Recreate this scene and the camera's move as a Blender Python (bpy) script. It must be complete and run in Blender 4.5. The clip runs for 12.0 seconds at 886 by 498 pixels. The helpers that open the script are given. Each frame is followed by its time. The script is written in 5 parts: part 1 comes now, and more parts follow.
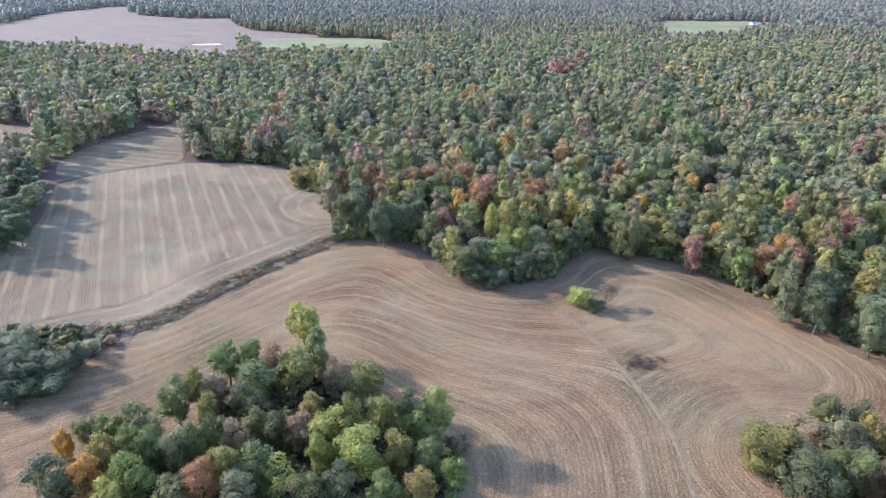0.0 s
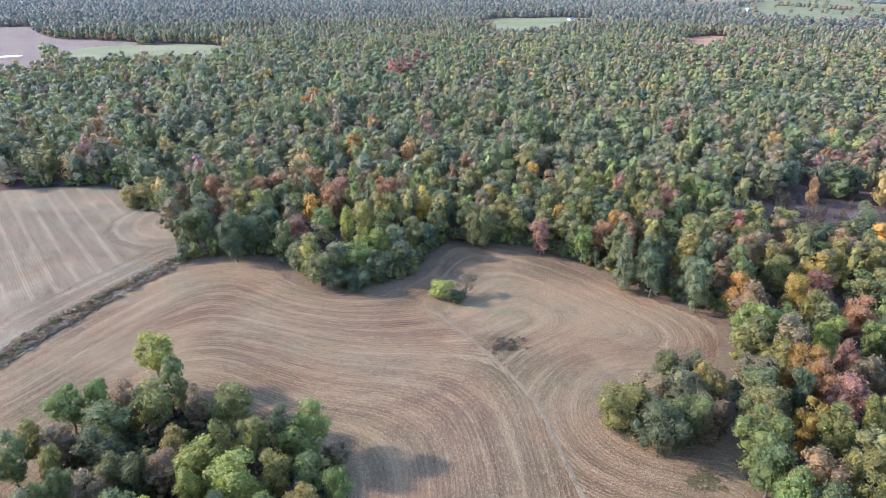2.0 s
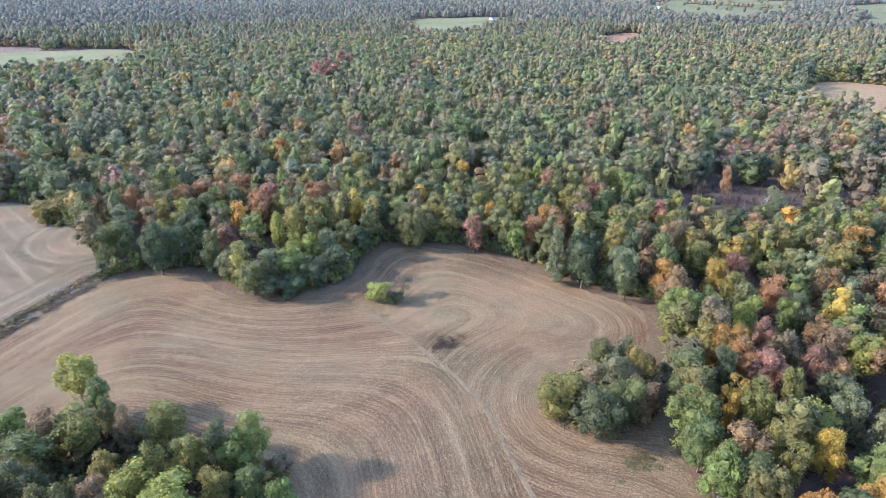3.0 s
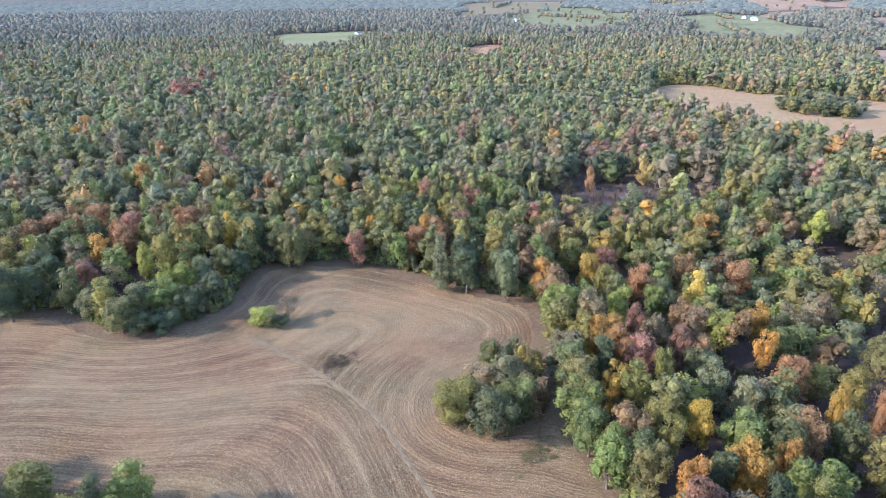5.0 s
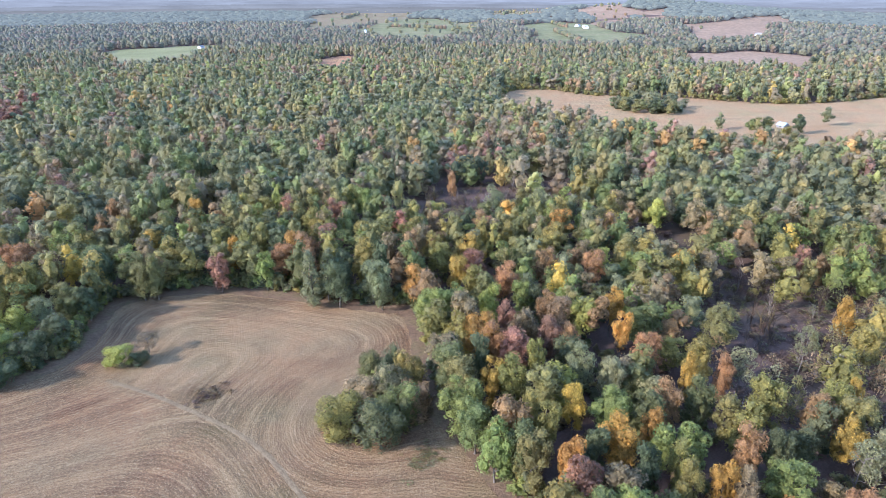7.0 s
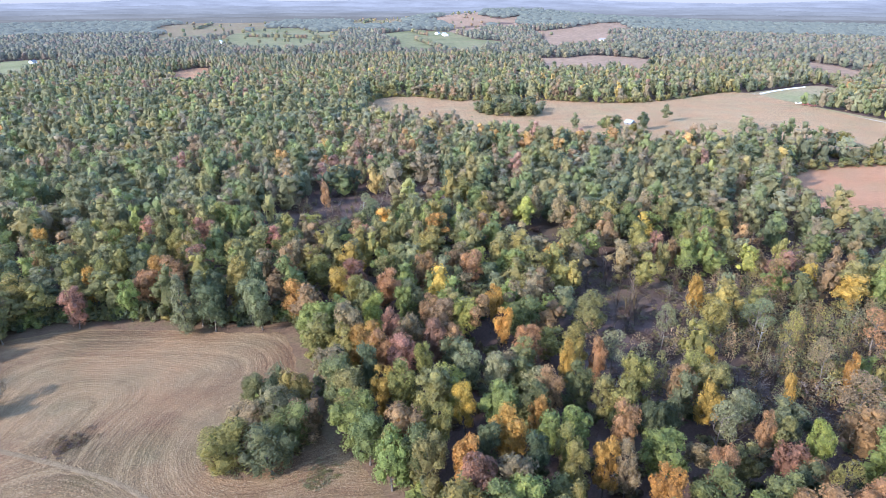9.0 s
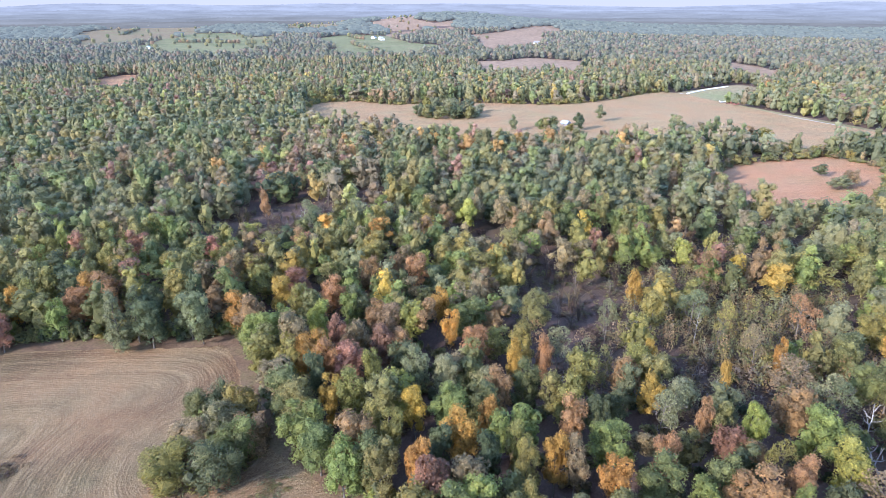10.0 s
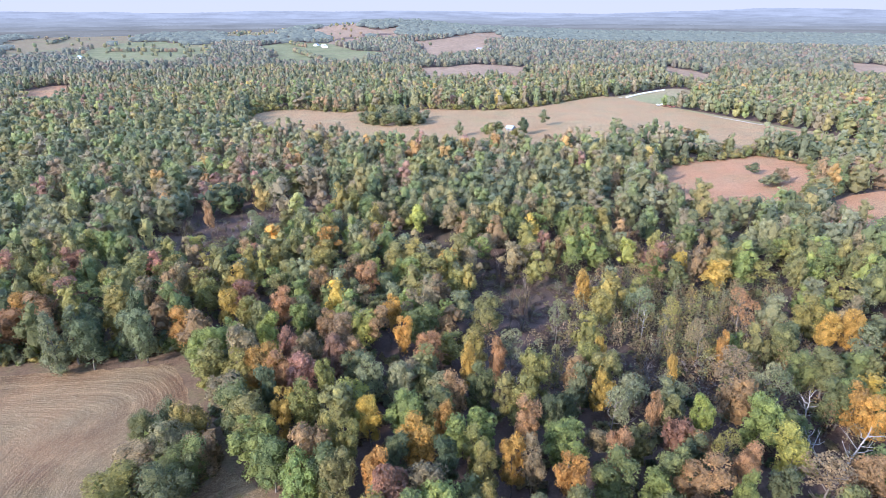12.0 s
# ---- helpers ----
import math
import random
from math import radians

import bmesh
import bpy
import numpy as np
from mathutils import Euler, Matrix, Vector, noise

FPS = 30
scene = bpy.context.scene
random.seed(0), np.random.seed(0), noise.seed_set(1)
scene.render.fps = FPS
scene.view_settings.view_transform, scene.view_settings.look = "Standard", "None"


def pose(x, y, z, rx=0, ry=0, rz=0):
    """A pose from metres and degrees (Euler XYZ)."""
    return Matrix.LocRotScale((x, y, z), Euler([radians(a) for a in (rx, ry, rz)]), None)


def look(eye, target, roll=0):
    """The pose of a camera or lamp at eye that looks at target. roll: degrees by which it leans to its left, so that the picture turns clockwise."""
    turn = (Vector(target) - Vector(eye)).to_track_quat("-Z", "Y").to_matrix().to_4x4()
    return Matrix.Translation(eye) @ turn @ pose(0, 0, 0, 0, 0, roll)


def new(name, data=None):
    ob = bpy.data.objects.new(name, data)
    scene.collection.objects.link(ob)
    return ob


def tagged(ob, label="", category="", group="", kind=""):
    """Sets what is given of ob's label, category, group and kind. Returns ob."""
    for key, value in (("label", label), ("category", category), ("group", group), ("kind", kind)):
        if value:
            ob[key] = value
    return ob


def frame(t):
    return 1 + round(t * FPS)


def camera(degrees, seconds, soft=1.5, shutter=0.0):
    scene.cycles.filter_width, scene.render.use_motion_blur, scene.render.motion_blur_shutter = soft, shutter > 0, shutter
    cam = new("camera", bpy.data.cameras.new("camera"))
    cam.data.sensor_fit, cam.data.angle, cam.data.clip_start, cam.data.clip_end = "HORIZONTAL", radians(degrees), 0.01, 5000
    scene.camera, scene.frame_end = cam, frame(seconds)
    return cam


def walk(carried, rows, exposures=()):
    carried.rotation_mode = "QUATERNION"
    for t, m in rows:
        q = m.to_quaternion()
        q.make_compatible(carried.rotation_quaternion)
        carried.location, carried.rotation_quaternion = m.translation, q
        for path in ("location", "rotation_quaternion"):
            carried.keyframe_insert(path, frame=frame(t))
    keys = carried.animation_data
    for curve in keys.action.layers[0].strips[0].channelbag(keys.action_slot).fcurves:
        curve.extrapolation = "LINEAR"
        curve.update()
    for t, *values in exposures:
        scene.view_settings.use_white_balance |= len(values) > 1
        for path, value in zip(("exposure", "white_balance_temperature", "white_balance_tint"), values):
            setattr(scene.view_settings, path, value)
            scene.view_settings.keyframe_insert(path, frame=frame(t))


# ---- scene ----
# Camera: a drone hovering 90 m up that turns to the right. Rows: seconds, yaw, pitch, roll in degrees.
EYE = (0.0, 0.0, 90.0)
cam = camera(70.9, 12.0, soft=0.45)
PATH = [
    (0.0, -0.784, -25.000, 0.083),
    (0.5, -3.953, -25.009, 0.154),
    (1.0, -7.555, -24.997, 0.137),
    (1.5, -11.379, -24.949, 0.148),
    (2.0, -15.054, -24.921, 0.036),
    (2.5, -18.439, -24.914, 0.047),
    (3.0, -21.676, -24.883, -0.004),
    (5.0, -33.374, -23.726, 0.065),
    (5.5, -36.475, -23.427, 0.070),
    (6.0, -39.545, -23.193, 0.092),
    (6.5, -42.853, -22.999, 0.101),
    (7.0, -46.355, -22.811, 0.061),
    (9.0, -58.362, -22.097, 0.049),
    (9.5, -61.091, -21.938, 0.030),
    (10.0, -63.879, -21.775, 0.006),
    (10.5, -65.941, -21.614, -0.049),
    (11.0, -67.215, -21.444, -0.094),
    (11.5, -68.217, -21.294, -0.115),
    (12.0, -68.786, -21.203, -0.102),
]


def aimed(yaw, pitch, roll):
    turn = Euler((0, 0, radians(yaw))).to_matrix() @ Euler((radians(90 + pitch), 0, 0)).to_matrix() @ Euler((0, 0, radians(roll))).to_matrix()
    return Matrix.Translation(EYE) @ turn.to_4x4()


walk(cam, [(t, aimed(a, b, c)) for t, a, b, c in PATH], exposures=[(0.0, 2.33, 5690, 19.5), (12.0, 2.33, 5690, 19.5)])

# World, sun.
SUN_AZ, SUN_EL = -65.0, 24.0      # degrees clockwise from +y, and above the horizon
world = bpy.data.worlds.new("sky")
scene.world = world
world.use_nodes = True
sky = world.node_tree.nodes.new("ShaderNodeTexSky")
sky.sky_type, sky.sun_disc = "NISHITA", False
sky.sun_elevation, sky.sun_rotation = radians(SUN_EL), radians(SUN_AZ)
sky.air_density, sky.dust_density, sky.ozone_density = 1.0, 0.4, 1.5
back = world.node_tree.nodes["Background"]
back.inputs["Strength"].default_value = 0.15
world.node_tree.links.new(sky.outputs["Color"], back.inputs["Color"])
sun_data = bpy.data.lights.new("sun", "SUN")
sun_data.energy, sun_data.angle, sun_data.color = 1.9, radians(2.5), (1.0, 0.93, 0.82)
sun = new("sun", sun_data)
toward = Vector((math.sin(radians(SUN_AZ)) * math.cos(radians(SUN_EL)), math.cos(radians(SUN_AZ)) * math.cos(radians(SUN_EL)), math.sin(radians(SUN_EL))))
sun.matrix_basis = look(toward * 400, (0, 0, 0))


# ---- materials ----
def material(name, roughness=0.85, specular=0.2):
    m = bpy.data.materials.new(name)
    m.use_nodes = True
    b = m.node_tree.nodes["Principled BSDF"]
    b.inputs["Roughness"].default_value, b.inputs["Specular IOR Level"].default_value = roughness, specular
    return m, m.node_tree, b


def node(tree, kind, values=(), operation="", attribute_name=""):
    n = tree.nodes.new(kind)
    if operation:
        n.operation = operation
    if attribute_name:
        n.attribute_name = attribute_name
    for k, v in dict(values).items():
        n.inputs[k].default_value = v
    return n


def noise_of(tree, scale, detail=4.0, rough=0.6, vector=None, distortion=0.0):
    n = node(tree, "ShaderNodeTexNoise", {"Scale": scale, "Detail": detail, "Roughness": rough, "Distortion": distortion})
    if vector is None:
        vector = node(tree, "ShaderNodeNewGeometry").outputs["Position"]
    tree.links.new(vector, n.inputs["Vector"])
    return n.outputs["Fac"]


def ramp(tree, source, *stops):
    r = tree.nodes.new("ShaderNodeValToRGB")
    e = r.color_ramp.elements
    while len(e) < len(stops):
        e.new(0.5)
    for k, (at, c) in enumerate(stops):
        e[k].position, e[k].color = at, (*c, 1) if isinstance(c, tuple) else (c, c, c, 1)
    tree.links.new(source, r.inputs["Fac"])
    return r.outputs["Color"]


def mix(tree, how, factor, a, b):
    n = tree.nodes.new("ShaderNodeMix")
    n.data_type, n.blend_type = "RGBA", how
    for i, v in ((0, factor), (6, a), (7, b)):
        if isinstance(v, (int, float)):
            n.inputs[i].default_value = v if i == 0 else (v, v, v, 1)
        elif isinstance(v, tuple):
            n.inputs[i].default_value = (*v, 1)
        else:
            tree.links.new(v, n.inputs[i])
    return n.outputs[2]


def bump(tree, b, source, strength, distance):
    n = node(tree, "ShaderNodeBump", {"Strength": strength, "Distance": distance})
    tree.links.new(source, n.inputs["Height"])
    tree.links.new(n.outputs["Normal"], b.inputs["Normal"])


def leaf_material(name, per_object, vary=1.0):
    """Leaves: the tree's own colour, varied clump by clump, a little light passing through."""
    m, t, b = material(name, 0.6, 0.3)
    if per_object:
        base = node(t, "ShaderNodeObjectInfo").outputs["Color"]
    else:
        base = node(t, "ShaderNodeAttribute", attribute_name="leaf_tint").outputs["Color"]
    geo = node(t, "ShaderNodeNewGeometry")
    each = ramp(t, geo.outputs["Random Per Island"], (0.0, (0.72, 0.74, 0.82)), (0.55, (1.0, 1.0, 1.08)), (1.0, (1.32, 1.28, 1.26)))
    c = mix(t, "MULTIPLY", vary, base, each)
    patch = ramp(t, noise_of(t, 0.55, 3, 0.6), (0.3, (0.78, 0.82, 0.85)), (0.7, (1.22, 1.15, 1.0)))
    c = mix(t, "MULTIPLY", vary, c, patch)
    fleck = noise_of(t, 2.4, 4, 0.8)
    c = mix(t, "MULTIPLY", vary, c, ramp(t, fleck, (0.3, (0.62, 0.64, 0.66)), (0.7, (1.36, 1.33, 1.25))))
    t.links.new(c, b.inputs["Base Color"])
    bump(t, b, fleck, 1.0, 0.7)
    thin = node(t, "ShaderNodeBsdfTranslucent")
    t.links.new(c, thin.inputs["Color"])
    both = node(t, "ShaderNodeMixShader", {0: 0.35})
    t.links.new(b.outputs[0], both.inputs[1])
    t.links.new(thin.outputs[0], both.inputs[2])
    t.links.new(both.outputs[0], t.nodes["Material Output"].inputs["Surface"])
    return m


def bark_material(name, dark, light):
    m, t, b = material(name, 0.9)
    t.links.new(ramp(t, noise_of(t, 2.5, 5, 0.7), (0.3, dark), (0.7, light)), b.inputs["Base Color"])
    bump(t, b, noise_of(t, 9.0, 3), 0.6, 0.05)
    return m


def earth_material(name, *stops, fine=1.6, broad=0.03):
    """Ground: two scales of noise between a few colours, with tussocky relief."""
    m, t, b = material(name, 0.95, 0.1)
    c = ramp(t, noise_of(t, broad, 5, 0.62, distortion=0.6), *stops)
    speck = ramp(t, noise_of(t, fine, 4, 0.75), (0.3, 0.6), (0.7, 1.35))
    c = mix(t, "MULTIPLY", 0.8, c, speck)
    t.links.new(c, b.inputs["Base Color"])
    bump(t, b, noise_of(t, fine, 5, 0.7), 0.8, 0.35)
    return m


def stubble_material(name, straw, soil, green, spacing, strong, sway=3.0, thin_out=0.0, drill=0.0, passes=0.0):
    """Harvested ground: straw bands along the rows (attribute row, metres across them), drilled stubble rows, soil and weeds."""
    m, t, b = material(name, 0.95, 0.08)
    row = node(t, "ShaderNodeAttribute", attribute_name="row").outputs["Fac"]
    wander = node(t, "ShaderNodeMath", {1: sway}, operation="MULTIPLY_ADD")
    t.links.new(noise_of(t, 0.09, 3, 0.6), wander.inputs[0])
    t.links.new(row, wander.inputs[2])

    def lines(across, detail, slow_by=0.02):
        step = node(t, "ShaderNodeMath", {1: across}, operation="DIVIDE")
        t.links.new(wander.outputs[0], step.inputs[0])
        pos = node(t, "ShaderNodeNewGeometry").outputs["Position"]
        slow = node(t, "ShaderNodeVectorMath", {1: (slow_by, slow_by, 0.0)}, operation="MULTIPLY")
        t.links.new(pos, slow.inputs[0])
        lift = node(t, "ShaderNodeCombineXYZ")
        t.links.new(step.outputs[0], lift.inputs["Z"])
        add = node(t, "ShaderNodeVectorMath", operation="ADD")
        t.links.new(slow.outputs[0], add.inputs[0])
        t.links.new(lift.outputs[0], add.inputs[1])
        return noise_of(t, 1.0, detail, 0.55, add.outputs[0])

    swath = ramp(t, lines(spacing, 2.0, 0.035), (0.40 + thin_out, 0.0), (0.60 + 0.5 * thin_out, 1.0))
    clot = ramp(t, noise_of(t, 1.9, 5, 0.8), (0.35, 0.0), (0.68, 1.0))
    bare = ramp(t, noise_of(t, 0.022, 5, 0.65, distortion=0.9), (0.38, 0.0), (0.62, 1.0))
    weeds = ramp(t, noise_of(t, 0.028, 5, 0.65), (0.48, 0.0), (0.7, 1.0))
    low = mix(t, "MIX", bare, soil, tuple(0.5 * (p + q) for p, q in zip(soil, straw)))
    low = mix(t, "MIX", mix(t, "MULTIPLY", 1.0, weeds, 0.8), low, green)
    if drill:
        # Stalk rows: a wave across the rows, broken up along them, and short flecks of straw.
        turn = node(t, "ShaderNodeMath", {1: 6.2832 / drill}, operation="MULTIPLY")
        t.links.new(wander.outputs[0], turn.inputs[0])
        wave = node(t, "ShaderNodeMath", operation="SINE")
        t.links.new(turn.outputs[0], wave.inputs[0])
        crest = ramp(t, wave.outputs[0], (0.0, 0.0), (0.85, 1.0))
        gaps = ramp(t, noise_of(t, 0.4, 6, 0.85), (0.40, 0.0), (0.6, 1.0))
        stalks = mix(t, "MULTIPLY", 1.0, crest, gaps)
        fleck = ramp(t, lines(drill * 0.5, 3.0, 2.2), (0.54, 0.0), (0.64, 1.0))
        fine = mix(t, "LIGHTEN", 1.0, mix(t, "MULTIPLY", 1.0, stalks, 0.65), fleck)
        if passes:
            # Pale lines of residue, one for each pass of the harvester.
            over = node(t, "ShaderNodeMath", {1: 6.2832 / passes}, operation="MULTIPLY")
            t.links.new(wander.outputs[0], over.inputs[0])
            line = node(t, "ShaderNodeMath", operation="SINE")
            t.links.new(over.outputs[0], line.inputs[0])
            trail = ramp(t, line.outputs[0], (0.55, 0.0), (0.95, 1.0))
            swath = mix(t, "MIX", 0.75 if passes > 5 else 0.5, swath, mix(t, "MULTIPLY", 1.0, trail, ramp(t, noise_of(t, 0.06, 4, 0.7), (0.36, 0.2), (0.6, 1.0))))
        cover = mix(t, "MIX", 0.5, swath, fine)
        cover = mix(t, "OVERLAY", 0.4, cover, clot)
    else:
        thin = ramp(t, lines(spacing * 0.27, 1.0), (0.42, 0.0), (0.6, 1.0))
        cover = mix(t, "OVERLAY", 0.75, mix(t, "MIX", 0.66, swath, thin), clot)
    cover = mix(t, "MULTIPLY", 1.0, cover, strong)
    c = mix(t, "MIX", cover, low, straw)
    c = mix(t, "MULTIPLY", 1.0, c, ramp(t, noise_of(t, 0.045, 4, 0.6), (0.35, (1.06, 0.97, 0.92)), (0.65, (0.96, 1.02, 1.02))))
    grain = ramp(t, noise_of(t, 4.6, 5, 0.95), (0.36, 0.2), (0.64, 1.85))
    c = mix(t, "MULTIPLY", 0.95, c, grain)
    t.links.new(c, b.inputs["Base Color"])
    bump(t, b, mix(t, "ADD", 0.6, cover, noise_of(t, 2.2, 4, 0.75)), 0.8, 0.25)
    return m


def haze_glow(m, colour, strength):
    """Haze put on the far backdrop as a faint emission."""
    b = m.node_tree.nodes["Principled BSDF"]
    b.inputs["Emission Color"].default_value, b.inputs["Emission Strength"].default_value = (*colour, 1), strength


# Colour of the haze that far leaves give off.
HAZE_BLUE = (0.66, 0.76, 1.06)
LEAVES = leaf_material("leaves", True)
WOOD_LEAVES = leaf_material("woodland_leaves", False)
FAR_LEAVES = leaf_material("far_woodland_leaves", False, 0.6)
BARK = bark_material("bark", (0.07, 0.055, 0.045), (0.2, 0.17, 0.14))
PALE_BARK = bark_material("weathered_bark", (0.22, 0.205, 0.19), (0.44, 0.415, 0.38))
LITTER = earth_material("leaf_litter", (0.3, (0.082, 0.055, 0.044)), (0.5, (0.122, 0.08, 0.062)), (0.7, (0.105, 0.082, 0.052)))
MAIN_STUBBLE = stubble_material("cut_corn_stubble", (0.318, 0.217, 0.116), (0.096, 0.055, 0.032), (0.094, 0.076, 0.035), 1.5, 1.0, 0.6, 0.02, 0.82, 4.6)
STRIPE_STUBBLE = stubble_material("striped_stubble", (0.315, 0.236, 0.143), (0.116, 0.082, 0.05), (0.112, 0.096, 0.052), 1.6, 1.0, 0.4, 0.05, 0.82, 6.4)
PLAIN_STUBBLE = stubble_material("far_stubble", (0.32, 0.215, 0.118), (0.245, 0.155, 0.083), (0.22, 0.18, 0.09), 9.0, 0.6)
RED_STUBBLE = stubble_material("reddish_stubble", (0.36, 0.205, 0.115), (0.30, 0.155, 0.085), (0.24, 0.16, 0.08), 7.0, 0.6)
PALE_STUBBLE = stubble_material("pale_stubble", (0.215, 0.158, 0.116), (0.15, 0.107, 0.08), (0.19, 0.155, 0.095), 14.0, 0.6, 2.0)
PASTURE = earth_material("pasture", (0.3, (0.145, 0.145, 0.062)), (0.5, (0.19, 0.185, 0.085)), (0.7, (0.235, 0.2, 0.11)), fine=0.4, broad=0.012)
DRY_PASTURE = earth_material("dry_pasture", (0.3, (0.17, 0.15, 0.08)), (0.5, (0.27, 0.21, 0.12)), (0.7, (0.2, 0.2, 0.09)), fine=0.3, broad=0.008)
FAR_PASTURE = earth_material("far_pasture", (0.3, (0.12, 0.12, 0.055)), (0.5, (0.165, 0.16, 0.075)), (0.7, (0.205, 0.165, 0.09)), fine=0.1, broad=0.009)
FAR_BROWN = earth_material("far_brown_pasture", (0.3, (0.15, 0.115, 0.062)), (0.5, (0.19, 0.14, 0.08)), (0.7, (0.155, 0.15, 0.07)), fine=0.1, broad=0.007)
FAR_TAN = earth_material("far_tan_stubble", (0.3, (0.22, 0.145, 0.09)), (0.7, (0.275, 0.185, 0.12)), fine=0.1, broad=0.01)
GRAVEL = earth_material("pale_gravel", (0.3, (0.36, 0.33, 0.29)), (0.7, (0.5, 0.47, 0.43)), fine=2.0, broad=0.1)
BRUSH_FLOOR = earth_material("brushy_bank", (0.3, (0.09, 0.07, 0.045)), (0.5, (0.15, 0.115, 0.07)), (0.7, (0.13, 0.12, 0.05)), fine=1.2, broad=0.12)


# ---- ground ----
HILLS = ((2250, 1080, 520, 330, 40), (1950, 700, 500, 260, 24))


def lay(x, y):
    """Height of the land: flat nearby, low hills far off."""
    z = np.zeros_like(np.asarray(x, float))
    for cx, cy, sx, sy, top in HILLS:
        z = np.maximum(z, top * np.exp(-((x - cx) / sx) ** 2 - ((y - cy) / sy) ** 2))
    return z


def inside(poly, x, y):
    x, y = np.asarray(x, float), np.asarray(y, float)
    hit = np.zeros(x.shape, bool)
    for (ax, ay), (bx, by) in zip(poly, poly[1:] + poly[:1]):
        if ay != by:
            hit ^= ((ay > y) != (by > y)) & (x < (bx - ax) * (y - ay) / (by - ay) + ax)
    return hit


def from_line(line, x, y, closed=False):
    """Distance to a line, and the nearest place on it."""
    best, nx, ny = np.full(x.shape, 1e9), x.copy(), y.copy()
    for (ax, ay), (bx, by) in zip(line, line[1:] + (line[:1] if closed else [])):
        dx, dy = bx - ax, by - ay
        u = np.clip(((x - ax) * dx + (y - ay) * dy) / (dx * dx + dy * dy + 1e-9), 0, 1)
        px, py = ax + u * dx, ay + u * dy
        d = np.hypot(x - px, y - py)
        near = d < best
        best, nx, ny = np.where(near, d, best), np.where(near, px, nx), np.where(near, py, ny)
    return best, nx, ny


def rounded(poly, times=2, closed=True):
    """Corners cut, so that a field's edge bends softly."""
    for _ in range(times):
        pairs = list(zip(poly, poly[1:] + (poly[:1] if closed else [])))
        cut = [q for (a, b), (c, d) in pairs for q in ((0.75 * a + 0.25 * c, 0.75 * b + 0.25 * d), (0.25 * a + 0.75 * c, 0.25 * b + 0.75 * d))]
        poly = cut if closed else [poly[0], *cut, poly[-1]]
    return poly


def raw_mesh(name, verts, faces3=None, faces4=None, smooth=False):
    me = bpy.data.meshes.new(name)
    parts = [f for f in (faces3, faces4) if f is not None and len(f)]
    loops = np.concatenate([f.ravel() for f in parts]).astype(np.int32)
    totals = np.concatenate([np.full(len(f), f.shape[1]) for f in parts]).astype(np.int32)
    starts = np.concatenate([[0], np.cumsum(totals)[:-1]]).astype(np.int32)
    me.vertices.add(len(verts))
    me.vertices.foreach_set("co", np.ascontiguousarray(verts, np.float32).ravel())
    me.loops.add(len(loops))
    me.loops.foreach_set("vertex_index", loops)
    me.polygons.add(len(totals))
    me.polygons.foreach_set("loop_start", starts)
    me.polygons.foreach_set("use_smooth", np.full(len(totals), smooth))
    me.update(calc_edges=True)
    return me


def ground_sheet():
    radii = np.concatenate([[0.0], np.geomspace(12, 4960, 110)])
    turns = np.linspace(0, 2 * np.pi, 241)[:-1]
    r, a = np.meshgrid(radii, turns, indexing="ij")
    x, y = r * np.sin(a), r * np.cos(a)
    v = np.stack([x, y, lay(x, y)], -1).reshape(-1, 3)
    i, j = np.meshgrid(np.arange(len(radii) - 1), np.arange(240), indexing="ij")
    k = (j + 1) % 240
    f = np.stack([i * 240 + j, (i + 1) * 240 + j, (i + 1) * 240 + k, i * 240 + k], -1).reshape(-1, 4)[:, ::-1]
    me = raw_mesh("ground", v, None, f, True)
    me.materials.append(LITTER)
    return tagged(new("ground", me), "brown leaf-strewn ground under woods, low hills far off", "ground", kind="structure")


def field(name, poly, mat, label, cell, lift=0.06, row=None, soft=2):
    """A field as a fine sheet that follows its bent outline, with the rows' coordinate on it."""
    poly = rounded([(float(a), float(b)) for a, b in poly], soft)
    px, py = np.array(poly).T
    gx, gy = np.arange(px.min() - cell, px.max() + 2 * cell, cell), np.arange(py.min() - cell, py.max() + 2 * cell, cell)
    x, y = np.meshgrid(gx, gy, indexing="ij")
    held = inside(poly, x, y)
    cells = held[:-1, :-1] | held[1:, :-1] | held[:-1, 1:] | held[1:, 1:]
    _, nx, ny = from_line(poly, x, y, True)
    x, y = np.where(held, x, nx), np.where(held, y, ny)
    n = len(gy)
    i, j = np.nonzero(cells)
    f = np.stack([i * n + j, (i + 1) * n + j, (i + 1) * n + j + 1, i * n + j + 1], -1)
    used, back_to = np.unique(f, return_inverse=True)
    x, y = x.ravel()[used], y.ravel()[used]
    me = raw_mesh(name, np.stack([x, y, lay(x, y) + lift], -1), None, back_to.reshape(f.shape), True)
    me.materials.append(mat)
    rows = row(x, y) if row else 0.8 * x + 0.6 * y
    me.attributes.new("row", "FLOAT", "POINT").data.foreach_set("value", np.asarray(rows, np.float32))
    return tagged(new(name, me), label, "field", kind="structure")


